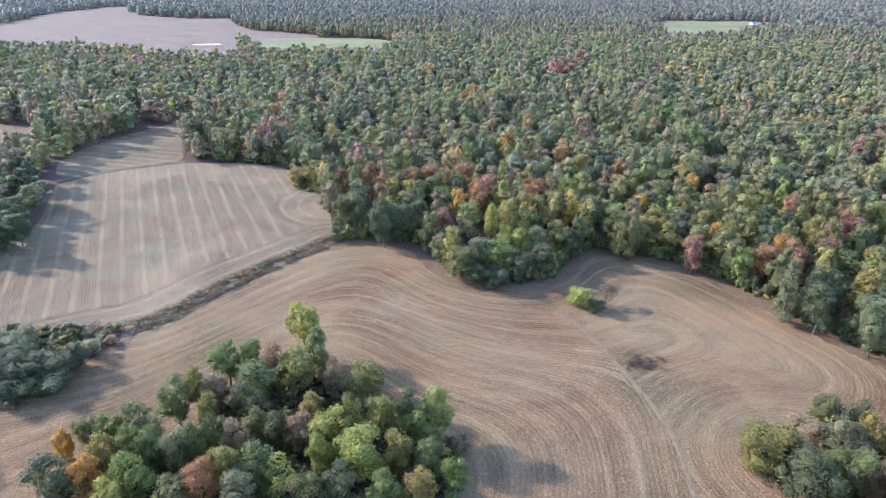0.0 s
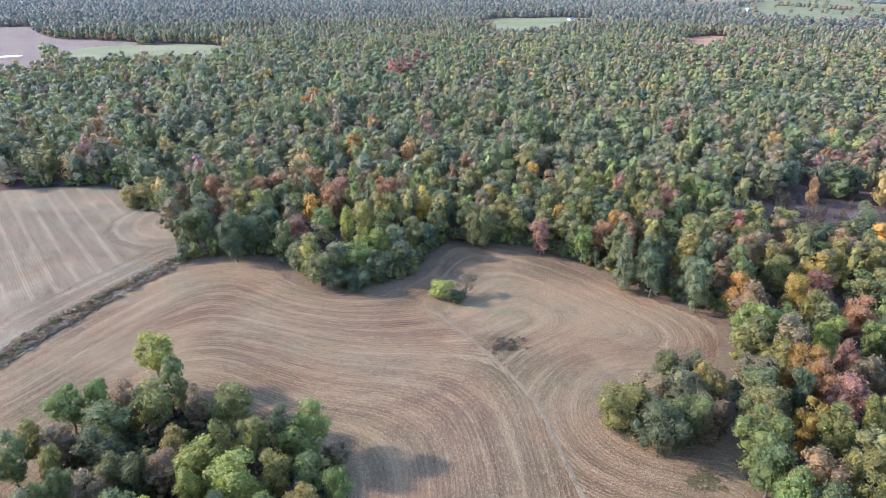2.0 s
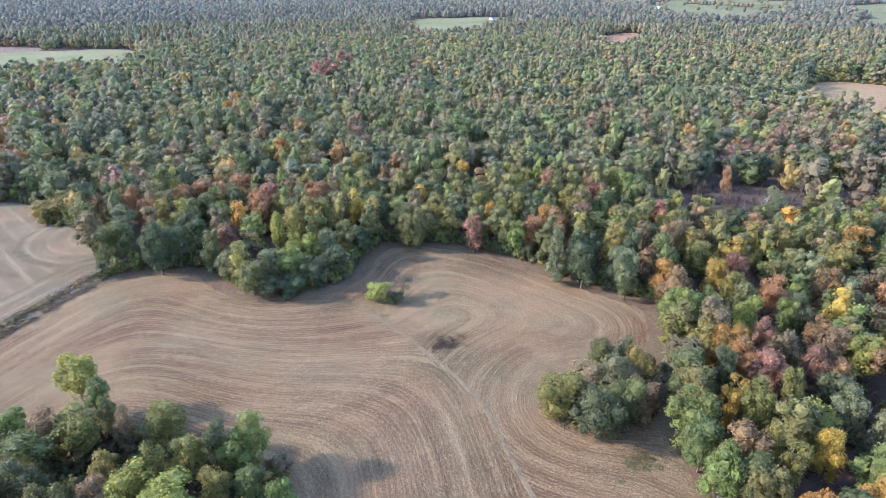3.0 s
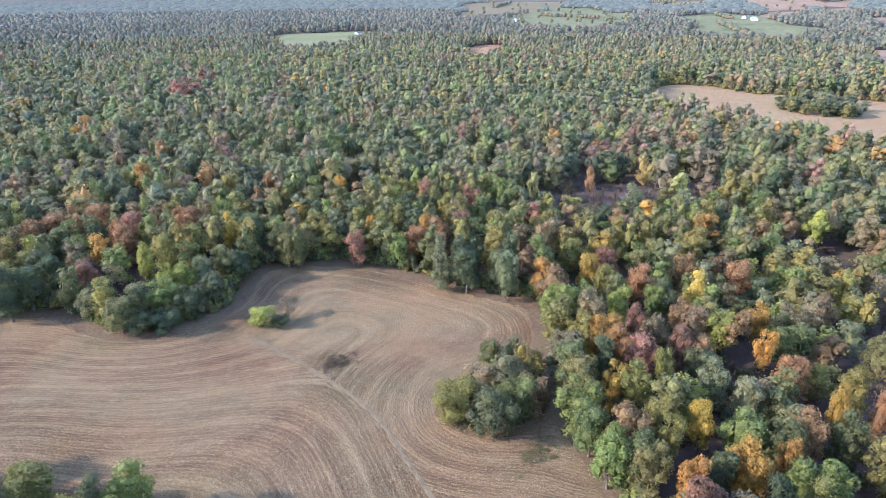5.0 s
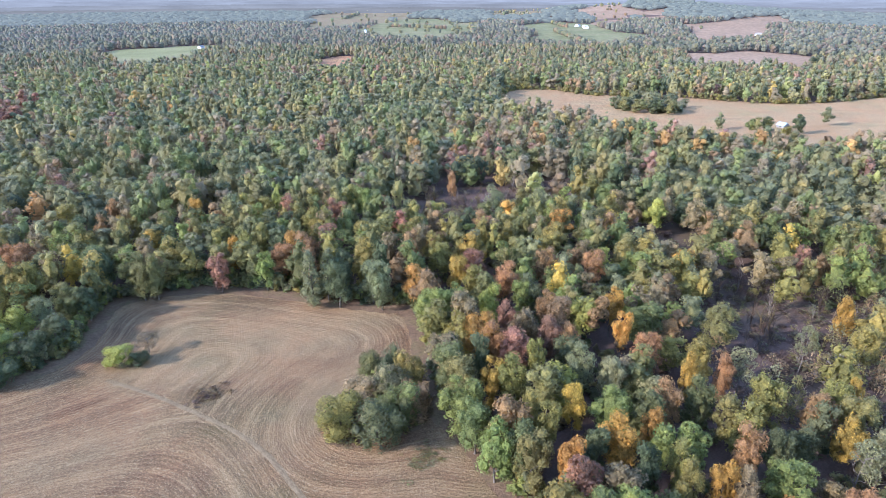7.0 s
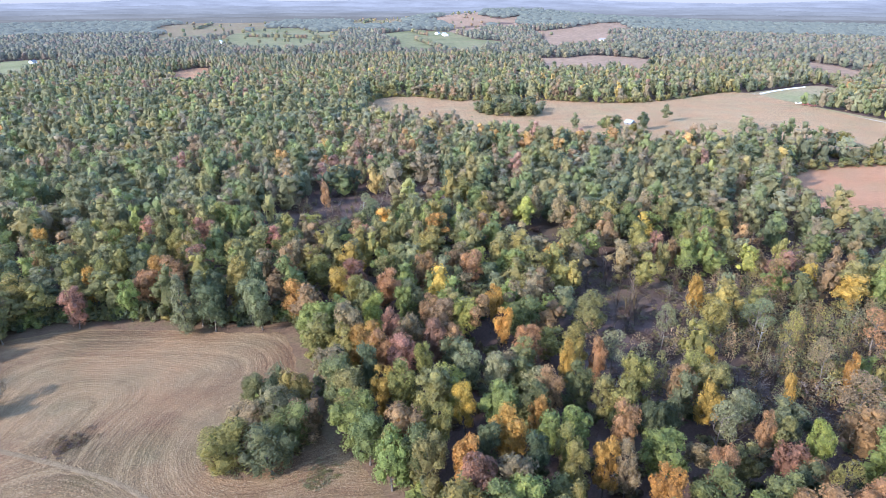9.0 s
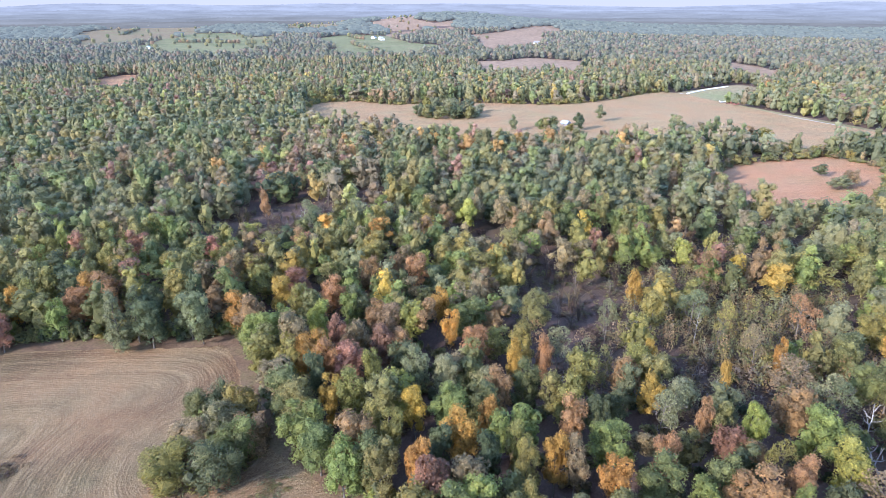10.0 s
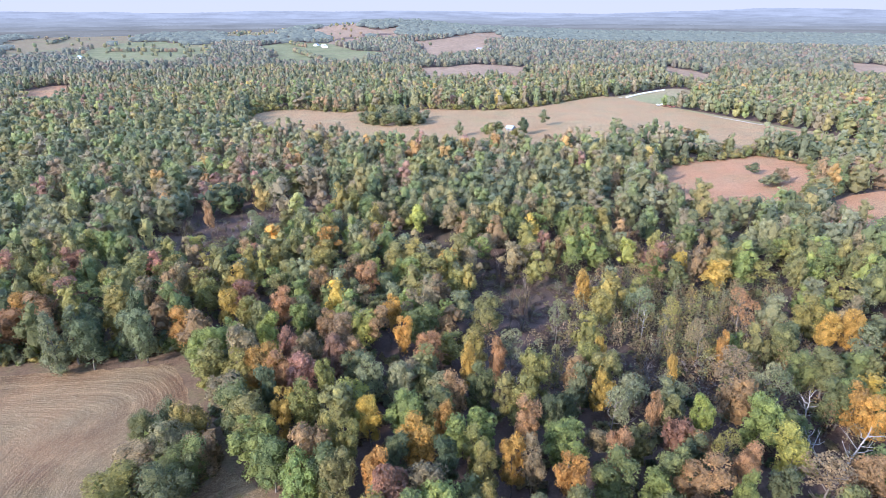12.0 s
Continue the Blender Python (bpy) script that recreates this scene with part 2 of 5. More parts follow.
MAIN = [(-40, 30), (-110, 60), (-112, 100), (-97, 113), (-91, 117), (-87, 125), (-83, 135), (-79, 141), (-72, 146), (-62, 163), (-49, 181), (-36, 199), (-22, 201), (-6, 197), (-1, 185), (6, 172), (15, 168), (27, 167), (38, 172), (44, 183), (50, 190), (56, 193), (74, 185), (85, 174), (96, 155), (105, 137), (112, 126), (115, 122), (111, 115), (102, 102), (90, 89), (85, 79), (83, 67), (80, 62), (70, 30)]
STRIPED = [(-150, 134), (-121, 139), (-99, 136), (-86, 142), (-76, 154), (-65, 173), (-51, 190), (-37, 203), (-38, 214), (-46, 247), (-62, 258), (-68, 285), (-90, 292), (-118, 294), (-140, 287), (-152, 280), (-164, 265), (-166, 259), (-149, 220), (-146, 200), (-160, 190)]
DITCH = [(-81, 144), (-74, 150), (-64, 168), (-50, 185), (-36, 201)]
UPPER = [(-175, 275), (-186, 302), (-177, 339), (-163, 365), (-148, 389), (-143, 364), (-132, 317), (-122, 296), (-140, 288), (-153, 281), (-164, 270)]
UPLEFT = [(-330, 420), (-258, 369), (-238, 369), (-220, 346), (-199, 314), (-196, 297), (-206, 300), (-210, 293), (-300, 320)]
G1 = [(-900, 1100), (-641, 981), (-692, 1227), (-658, 1375), (-622, 1376), (-521, 1164), (-409, 1097), (-330, 1097), (-294, 982), (-260, 925), (-140, 840), (-210, 739), (-198, 653), (-187, 583), (-220, 591), (-314, 641), (-395, 689), (-464, 704), (-700, 760)]
G1B = [(-228, 803), (-137, 821), (-44, 803), (-38, 640), (-92, 632), (-172, 623)]
POND = [(-280, 751), (-266, 757), (-249, 758), (-243, 752), (-258, 744), (-271, 745)]
G2 = [(335, 1012), (393, 1057), (460, 1050), (531, 1013), (508, 962), (387, 810), (330, 792), (269, 783)]
G3 = [(483, 683), (520, 725), (581, 738), (551, 684), (440, 568), (407, 571)]
G4 = [(460, 370), (489, 367), (514, 340), (503, 300), (521, 283), (554, 234), (564, 176), (602, 136), (693, 102), (711, 80), (646, 19), (582, -38), (542, -95), (495, -121), (473, -81), (486, -54), (449, -48), (431, -32), (453, -28), (427, -11), (461, 7), (462, 34), (414, 52), (409, 80), (375, 139), (358, 171), (362, 194), (385, 230), (387, 267), (367, 291)]
G5 = [(380, 16), (408, 1), (434, -32), (452, -46), (430, -76), (411, -78), (357, -68), (331, -59), (291, -31), (302, -8), (311, 8)]
G6 = [(359, -73), (400, -140), (330, -140), (295, -81), (287, -59)]
G7 = [(943, 410), (956, 374), (1015, 362), (1040, 326), (1005, 240), (815, 202), (805, 252), (775, 288), (754, 322)]
G8 = [(1305, 986), (1489, 988), (1367, 812), (1186, 587), (942, 508), (920, 645)]
G9 = [(935, 1192), (1029, 1225), (1377, 1482), (1443, 1385), (1307, 1193), (1372, 1159), (1000, 853), (824, 808), (774, 912)]
G10 = [(1889, 1206), (2222, 1316), (2243, 1253), (1786, 901), (1429, 768), (1367, 788)]
G10B = [(1851, 939), (2208, 1010), (1565, 732), (1473, 728)]
G10C = [(1448, 652), (1677, 623), (2011, 594), (1780, 512), (1305, 422), (1098, 441)]
G11 = [(1095, 53), (1074, 22), (978, -39), (811, -28), (863, 24)]
G12 = [(1286, -250), (1242, -292), (1100, -480), (990, -234), (1012, -201)]
G13 = [(1281, 1846), (1718, 2140), (1945, 2144), (1750, 1751), (1338, 1460), (943, 1200), (816, 1185)]
G14 = [(1898, 1610), (2274, 1751), (2471, 1604), (2084, 1378), (1581, 1162), (1544, 1271)]


def ragged(poly, reach, seed):
    """A far field's outline with the small bays and tongues that woods and hedges give it."""
    r = random.Random(seed)
    out = []
    for (ax, ay), (bx, by) in zip(poly, poly[1:] + poly[:1]):
        n = max(2, int(math.hypot(bx - ax, by - ay) / (2.2 * reach)))
        for k in range(n):
            u, wide = k / n, reach * (0.25 if k == 0 else 1.0)
            out.append((ax + u * (bx - ax) + r.uniform(-wide, wide), ay + u * (by - ay) + r.uniform(-wide, wide)))
    return out


G8, G9, G10, G10B, G10C, G13, G14 = (ragged(p, 26.0, 5 + k) for k, p in enumerate((G8, G9, G10, G10B, G10C, G13, G14)))
G1, G2, G7, G11, G12 = (ragged(p, 13.0, 25 + k) for k, p in enumerate((G1, G2, G7, G11, G12)))
ROAD = [(799, 17), (735, 41), (694, 72), (658, 41), (627, 8), (575, -51), (540, -91), (500, -122), (440, -170)]
LOT = [(704, 78), (652, 22), (662, 4), (700, -4), (790, -6), (806, 22), (740, 55)]
CLUMP = [(-75, 60), (-65, 76), (-64, 86), (-56, 93), (-49, 103), (-48, 113), (-31, 130), (-22, 119), (-14, 109), (-1, 98), (5, 98), (5, 92), (3, 84), (-5, 66), (-40, 50)]
ISLAND = [(62, 93), (65, 87), (72, 84), (80, 83), (87, 89), (86, 97), (75, 100), (64, 96)]
HEDGE = [(-150, 100), (-97, 113), (-91, 117), (-87, 125), (-83, 135), (-84, 144), (-98, 140), (-117, 144), (-160, 138)]

GAP = [(-180, 262), (-185, 300), (-125, 300), (-90, 296), (-90, 285), (-150, 275), (-165, 255)]

ISLE = (75.0, 91.0)
# Where the two ways of working the near field meet.
PARTING = [(30.0, 168.0), (36.2, 149.7), (41.2, 137.0), (45.6, 121.2), (49.0, 106.9), (49.3, 95.8), (47.7, 85.5), (46.0, 60.0)]


def softened(grid, reach, times=2):
    """A grid averaged over a square of cells, twice over."""
    for _ in range(times):
        for axis in (0, 1):
            wide = np.concatenate([np.repeat(grid.take([0], axis), reach, axis), grid, np.repeat(grid.take([-1], axis), reach, axis)], axis)
            total = np.cumsum(np.concatenate([np.zeros_like(wide.take([0], axis)), wide], axis), axis)
            n = grid.shape[axis]
            grid = (total.take(np.arange(2 * reach + 1, 2 * reach + 1 + n), axis) - total.take(np.arange(n), axis)) / (2 * reach + 1)
    return grid


def row_grids():
    """Swaths that swing from the wood's edge to the near clump's outline, and rings round the tree island."""
    edge = rounded([(float(a), float(b)) for a, b in MAIN[7:33]], 2, False)
    core = rounded([(float(a), float(b)) for a, b in CLUMP], 2)
    x, y = np.meshgrid(np.arange(-140, 140, 1.5), np.arange(10, 230, 1.5), indexing="ij")
    d, _, _ = from_line(edge, x, y)
    c, _, _ = from_line(core, x, y, True)
    c = np.where(inside(core, x, y), 0.0, c)
    isle = np.hypot((x - ISLE[0]) * 0.9, y - ISLE[1]) - 9
    return softened(66 * d / (d + c + 1.0), 5), softened(np.minimum(isle, d), 4)


SWEEP, RINGS = row_grids()


def main_rows(x, y):
    """The rows' coordinate of the near field."""
    def at(grid):
        u, v = np.clip((x + 140) / 1.5, 0, grid.shape[0] - 1.001), np.clip((y - 10) / 1.5, 0, grid.shape[1] - 1.001)
        i, j = u.astype(int), v.astype(int)
        fu, fv = u - i, v - j
        return (grid[i, j] * (1 - fu) + grid[i + 1, j] * fu) * (1 - fv) + (grid[i, j + 1] * (1 - fu) + grid[i + 1, j + 1] * fu) * fv
    part_x = np.interp(y, [p[1] for p in PARTING[::-1]], [p[0] for p in PARTING[::-1]])
    return np.where(x > part_x, at(RINGS), at(SWEEP))


ground_sheet()
field("field", MAIN, MAIN_STUBBLE, "tan harvested field with curving straw swaths", 1.5, row=main_rows)
def striped_rows(x, y):
    """Straight rows, with a headland worked along the ditch and round the far corner."""
    d = from_line([(-99.0, 136.0)] + [(float(a), float(b)) for a, b in DITCH], x, y)[0]
    turn = np.hypot(x + 38, y - 238)
    rows = np.where(turn < 26, 400 + turn, 0.91 * x + 0.41 * y)
    return np.where(d < 15, 200 + d, rows)


field("field", STRIPED, STRIPE_STUBBLE, "pale harvested field with straight straw stripes", 2.0, row=striped_rows)
field("field", UPPER, STRIPE_STUBBLE, "small greyish harvested field beside woods", 3.0, row=lambda x, y: 0.3 * x + y)
field("field", UPLEFT, STRIPE_STUBBLE, "small greyish harvested field in the wood's shade", 4.0)
field("field", G1, PALE_STUBBLE, "wide pale pinkish stubble field beyond the woods", 12.0, 0.3, row=lambda x, y: y - 0.25 * x)
field("field", G1B, PASTURE, "green pasture strip beside stubble", 10.0, 0.4)
for poly, label in ((CLUMP, "leaf-strewn floor under the near clump"), (ISLAND, "leaf-strewn floor under the tree island"), (HEDGE, "shady floor under the hedge")):
    tagged(field("woodland_floor", poly, LITTER, label, 2.0, 0.1), category="woodland floor")
for poly, mat, label in ((G2, PASTURE, "yellow-green pasture clearing within woods"), (G3, RED_STUBBLE, "small brown clearing within woods"),
                         (G4, PLAIN_STUBBLE, "long tan stubble field with scattered trees"), (G5, RED_STUBBLE, "reddish-brown stubble field among trees"),
                         (LOT, DRY_PASTURE, "grassy lot between a lane and woods"), (G6, RED_STUBBLE, "small reddish stubble field among trees"), (G7, FAR_TAN, "far pale pink stubble field"),
                         (G8, FAR_PASTURE, "far green pasture"), (G9, FAR_PASTURE, "far green rolling pasture"), (G10, FAR_TAN, "far pinkish field on a hillside"),
                         (G10B, FAR_TAN, "far pinkish field on a hillside"), (G10C, FAR_TAN, "far pinkish field below a wooded hill"),
                         (G11, FAR_TAN, "far tan strip of field"), (G12, FAR_TAN, "far tan strip of field"),
                         (G13, FAR_BROWN, "far brownish rolling pasture"), (G14, FAR_BROWN, "far brownish rolling pasture")):
    far = max(abs(a) + abs(b) for a, b in poly)
    field("field", poly, mat, label, 4.0 if far < 800 else 14.0, 0.12 if far < 800 else 0.6)


# ---- trees ----
REF_R, REF_H = 4.2, 17.0
rng = np.random.default_rng(7)


def ico(level):
    bm = bmesh.new()
    bmesh.ops.create_icosphere(bm, subdivisions=level, radius=1.0)
    v = np.array([p.co[:] for p in bm.verts])
    f = np.array([[p.index for p in q.verts] for q in bm.faces])
    bm.free()
    return v, f


ICO = {n: ico(n) for n in (1, 2)}


def crown_lobes(kind, r):
    """Ellipsoids that a crown is made of: centre and radii, for a tree of the reference size."""
    R, H = REF_R, REF_H
    def shell(n, cz, wide, tall, small, large, lowest, squash=(0.85, 1.1)):
        ex, ey = r.uniform(0.88, 1.12, 2)
        for k in range(n):
            a, up = k * 2.4 + r.uniform(-0.5, 0.5), r.uniform(lowest, 1.0)
            flat, s = math.sqrt(max(0.0, 1 - up * up)), r.uniform(small, large) * R
            w = r.uniform(0.72, 1.16)
            out.append((ex * w * wide * R * flat * math.cos(a), ey * w * wide * R * flat * math.sin(a), (cz + w * tall * up) * H, s, s, s * r.uniform(*squash)))

    if kind == "broad":
        out = [(r.uniform(-0.1, 0.1) * R, r.uniform(-0.1, 0.1) * R, 0.56 * H, 0.58 * R, 0.58 * R, 0.31 * H)]
        shell(int(r.integers(17, 22)), 0.56, 0.66, 0.33, 0.22, 0.42, -0.95)
    elif kind == "full":
        out = [(0, 0, 0.48 * H, 0.62 * R, 0.62 * R, 0.38 * H)]
        shell(int(r.integers(17, 21)), 0.5, 0.64, 0.38, 0.26, 0.44, -0.9, (0.9, 1.25))
    elif kind == "tall":
        out = [(0, 0, 0.58 * H, 0.54 * R, 0.54 * R, 0.34 * H)]
        shell(int(r.integers(14, 18)), 0.58, 0.56, 0.35, 0.27, 0.42, -0.85, (0.9, 1.3))
    elif kind == "cone":
        out = [(0, 0, 0.45 * H, 0.5 * R, 0.5 * R, 0.4 * H)]
        for k in range(14):
            z = 0.14 + 0.8 * k / 14
            w = (1.02 - z) * 0.85
            a = k * 2.4
            s = (0.22 + 0.3 * (1 - z)) * R
            out.append((w * R * 0.6 * math.cos(a), w * R * 0.6 * math.sin(a), z * H, s, s, s * 0.8))
    elif kind == "open":
        out = []
        for k in range(r.integers(8, 11)):
            a, z = k * 2.4 + r.uniform(-0.5, 0.5), r.uniform(0.42, 0.95)
            w = r.uniform(0.35, 0.8) * math.sin(min(1.0, (1.05 - z) / 0.45) * 1.57)
            s = r.uniform(0.26, 0.42) * R
            out.append((w * R * math.cos(a), w * R * math.sin(a), z * H, s, s, s * r.uniform(0.7, 1.0)))
    else:   # shrub
        out = [(0, 0, 0.4 * H, 0.7 * R, 0.7 * R, 0.36 * H)]
        for k in range(9):
            a, z = k * 2.4 + r.uniform(-0.5, 0.5), r.uniform(0.15, 0.75)
            w = r.uniform(0.4, 0.75)
            s = r.uniform(0.3, 0.48) * R
            out.append((w * R * math.cos(a), w * R * math.sin(a), z * H, s, s, s * 1.6))
    return np.array(out)


def crown_shape(kind, seed, flakes, size, level, lobe_most=99, bulk=1.0, low=0.0, wild=0.5, solid=True, core=0.92, skirt=False):
    """Vertices and triangles of a crown: rough leafy lobes with the hidden faces left out, and loose leaf clumps over them."""
    r = np.random.default_rng(seed)
    lobes = crown_lobes(kind, r)[:lobe_most]
    lobes[1:, 3:] *= bulk
    if skirt:
        lobes = np.concatenate([lobes, [(0, 0, 0.28 * REF_H, 0.7 * REF_R, 0.7 * REF_R, 0.28 * REF_H)]])
    weight = lobes[:, 3] ** 2
    verts, tris, count = [], [], 0

    def depth(p, skip=-1):
        q = (((p[:, None] - lobes[None, :, :3]) / lobes[None, :, 3:]) ** 2).sum(-1)
        if skip >= 0:
            q[:, skip] = 9
        return q.min(1)

    iv, jf = ICO[level]
    for k in range(len(lobes) if solid else 0):
        turn = np.linalg.qr(r.normal(size=(3, 3)))[0]
        v = (iv @ turn) * lobes[k, 3:] * (1 + r.uniform(-0.28, 0.16, (len(iv), 1))) * core + lobes[k, :3]
        mid = v[jf].mean(1)
        f = jf[(depth(mid, k) > 0.72) & (mid[:, 2] > low * REF_H)]
        used, f = np.unique(f, return_inverse=True)
        f = f.reshape(-1, 3)
        verts.append(v[used]), tris.append(f + count)
        count += len(used)
    made = 0
    while made < flakes:
        n = (flakes - made) * 2 + 8
        pick = r.choice(len(lobes), n, p=weight / weight.sum())
        d = r.normal(size=(n, 3))
        d /= np.linalg.norm(d, axis=1, keepdims=True)
        p = lobes[pick, :3] + d * lobes[pick, 3:] * r.uniform(0.93 - 0.1 * wild, 1 + 0.2 * wild, (n, 1))
        keep = (p[:, 2] > low * REF_H) & (depth(p) > 0.7) & ~((d[:, 2] < -0.45) & (r.random(n) < 0.65))
        p, d = p[keep][: flakes - made], d[keep][: flakes - made]
        n = len(p)
        up = d + r.normal(size=(n, 3)) * wild + (0, 0, 0.2)
        up /= np.linalg.norm(up, axis=1, keepdims=True)
        side = np.cross(up, r.normal(size=(n, 3)))
        side /= np.linalg.norm(side, axis=1, keepdims=True) + 1e-9
        other = np.cross(up, side)
        big = size * r.uniform(0.55, 1.25, (n, 1))
        q = np.empty((n, 3, 3))
        for m, (a, b) in enumerate(((1, 0.1), (-0.55, 0.85), (-0.5, -0.85))):
            ja, jb = a + r.uniform(-0.35, 0.35, (n, 1)), b + r.uniform(-0.35, 0.35, (n, 1))
            q[:, m] = p + big * 0.75 * (ja * side + jb * other)
        verts.append(q.reshape(-1, 3)), tris.append(count + np.arange(3 * n).reshape(-1, 3))
        count += 3 * n
        made += n
    return np.concatenate(verts), np.concatenate(tris), None


def dome_shape(seed, level, flakes, size):
    """A far crown: an uneven dome with loose clumps on it."""
    r = np.random.default_rng(seed)
    v, f = ICO[level]
    f = f[v[f].mean(1)[:, 2] > -0.85]
    used, f = np.unique(f, return_inverse=True)
    v = v[used] * r.uniform(0.82, 1.14, (len(used), 1))
    v = v * np.where(v[:, 2:] < 0, 0.95, 1.0) * (REF_R, REF_R, 1.0)
    v[:, 2] = 0.6 * REF_H + v[:, 2] * np.where(v[:, 2] < 0, 0.72, 0.36) * REF_H
    f = f.reshape(-1, 3)
    d = r.normal(size=(flakes, 3))
    d[:, 2] = np.abs(d[:, 2]) - 0.2
    d /= np.linalg.norm(d, axis=1, keepdims=True)
    p = d * (1.02 * REF_R, 1.02 * REF_R, 0.35 * REF_H) + (0, 0, 0.6 * REF_H)
    q = p[:, None] + r.uniform(-0.6, 0.6, (flakes, 3, 3)) * size
    return np.concatenate([v, q.reshape(-1, 3)]), np.concatenate([f, len(v) + np.arange(3 * flakes).reshape(-1, 3)]), None


def tube(v, f, points, radii, sides=6):
    """Adds a tapering limb along points to the lists v and f."""
    first = len(v)
    points = [Vector(p) for p in points]
    for k, (p, w) in enumerate(zip(points, radii)):
        ahead = (points[min(k + 1, len(points) - 1)] - points[max(k - 1, 0)]).normalized()
        side = ahead.cross(Vector((0.31, 0.17, 0.93)) if abs(ahead.z) < 0.8 else Vector((1, 0, 0))).normalized()
        other = ahead.cross(side)
        for s in range(sides):
            a = 6.2832 * s / sides
            v.append(p + w * (math.cos(a) * side + math.sin(a) * other))
    for k in range(len(points) - 1):
        for s in range(sides):
            a, b = first + k * sides + s, first + k * sides + (s + 1) % sides
            f.append((a, b, b + sides, a + sides))
    f.append(tuple(range(first + (len(points) - 1) * sides, first + len(points) * sides)))


def trunk_mesh(kind, seed, limbs=7, twigs=0, reach=0.75, thick=0.24):
    r = random.Random(seed)
    v, f = [], []
    top = {"broad": 0.72, "full": 0.7, "tall": 0.88, "cone": 0.9, "open": 0.85, "shrub": 0.4, "dead": 0.95}[kind] * REF_H
    stem = [(0, 0, -0.3), (0, 0, 0.4)]
    x = y = 0.0
    for k in range(1, 7):
        x, y = x + r.uniform(-0.25, 0.25), y + r.uniform(-0.25, 0.25)
        stem.append((x, y, top * k / 6))
    tube(v, f, stem, [thick * 1.5, thick * 1.1] + [thick * (1.02 - 0.14 * k) for k in range(1, 7)])
    for k in range(limbs):
        z = (0.3 + 0.6 * k / limbs) * top
        base = Vector(stem[2 + min(5, int(6 * z / top))])
        base.z = z
        a = k * 2.4 + r.uniform(-0.4, 0.4)
        out = reach * REF_R * r.uniform(0.7, 1.1) * (1.1 - 0.4 * k / limbs)
        tip = base + Vector((out * math.cos(a), out * math.sin(a), out * r.uniform(0.5, 1.1)))
        mid = base.lerp(tip, 0.5) + Vector((r.uniform(-0.3, 0.3), r.uniform(-0.3, 0.3), -0.25))
        tube(v, f, (base, mid, tip), (thick * 0.5, thick * 0.34, thick * 0.1), 5)
        for _ in range(twigs):
            start = base.lerp(tip, r.uniform(0.4, 0.9))
            end = start + Vector((r.uniform(-1, 1), r.uniform(-1, 1), r.uniform(0.2, 1.2))) * 1.4
            tube(v, f, (start, end), (thick * 0.2, thick * 0.06), 4)
    me = bpy.data.meshes.new("trunk")
    me.from_pydata([p[:] for p in map(Vector, v)], [], f)
    return me


GREENS = ((0.150, 0.155, 0.061), (0.180, 0.176, 0.067), (0.206, 0.188, 0.071), (0.126, 0.135, 0.063), (0.156, 0.178, 0.063))
COLOURS = {"green": GREENS, "bright": ((0.192, 0.222, 0.066), (0.214, 0.24, 0.07)), "dark": ((0.098, 0.119, 0.057), (0.110, 0.127, 0.061)),
           "sage": ((0.197, 0.203, 0.100), (0.226, 0.220, 0.114)), "lime": ((0.28, 0.285, 0.068), (0.30, 0.29, 0.072)),
           "yellow": ((0.43, 0.305, 0.062), (0.39, 0.265, 0.062)), "orange": ((0.44, 0.255, 0.062), (0.395, 0.215, 0.06)),
           "rust": ((0.335, 0.190, 0.088), (0.30, 0.175, 0.084)), "wine": ((0.275, 0.145, 0.090), (0.258, 0.139, 0.090)),
           "rose": ((0.34, 0.162, 0.108), (0.33, 0.175, 0.115)), "tan": ((0.305, 0.214, 0.117), (0.275, 0.194, 0.108)), "gold": ((0.25, 0.224, 0.067), (0.278, 0.222, 0.067)),
           "olive": ((0.208, 0.195, 0.073), (0.228, 0.2, 0.073)), "dun": ((0.245, 0.192, 0.1), (0.225, 0.176, 0.094)), "brown": ((0.275, 0.175, 0.082), (0.245, 0.162, 0.08)),
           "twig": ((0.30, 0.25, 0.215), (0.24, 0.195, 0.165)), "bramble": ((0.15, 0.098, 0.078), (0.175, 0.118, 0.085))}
WORDS = {"green": "olive-green leaves", "bright": "fresh green leaves", "dark": "dark green leaves", "sage": "grey-green leaves", "lime": "lime-yellow leaves",
         "yellow": "yellow autumn leaves", "orange": "bright orange autumn leaves", "rust": "rusty brown autumn leaves", "wine": "dull wine-red autumn leaves",
         "rose": "pinkish-red autumn leaves", "tan": "thin tan withered leaves", "gold": "golden-olive autumn leaves"}
SHAPES = {"full": "dense low-branched tree with", "broad": "broadleaf tree with a rounded crown of", "tall": "tall slender broadleaf tree with", "cone": "cone-shaped tree with dense",
          "open": "thin open-crowned tree with", "shrub": "low bushy tree with"}

STARTERS = {}


def tree_starters(kind):
    """Trunk and crown meshes of a few trees of a kind, which its trees share."""
    made = []
    for k in range(4 if kind == "broad" else 3):
        v, t, q = crown_shape(kind, 100 + 7 * k + len(kind), {"open": 1400}.get(kind, 2000), {"open": 0.34}.get(kind, 0.33), 1, wild=0.85, solid=kind != "open", core=0.86)
        crown = raw_mesh("crown", v, t, q)
        crown.materials.append(LEAVES)
        trunk = trunk_mesh(kind, 40 + k, 8 if kind == "open" else 6, 3 if kind == "open" else 0)
        trunk.materials.append(BARK)
        made.append((trunk, crown))
    return made


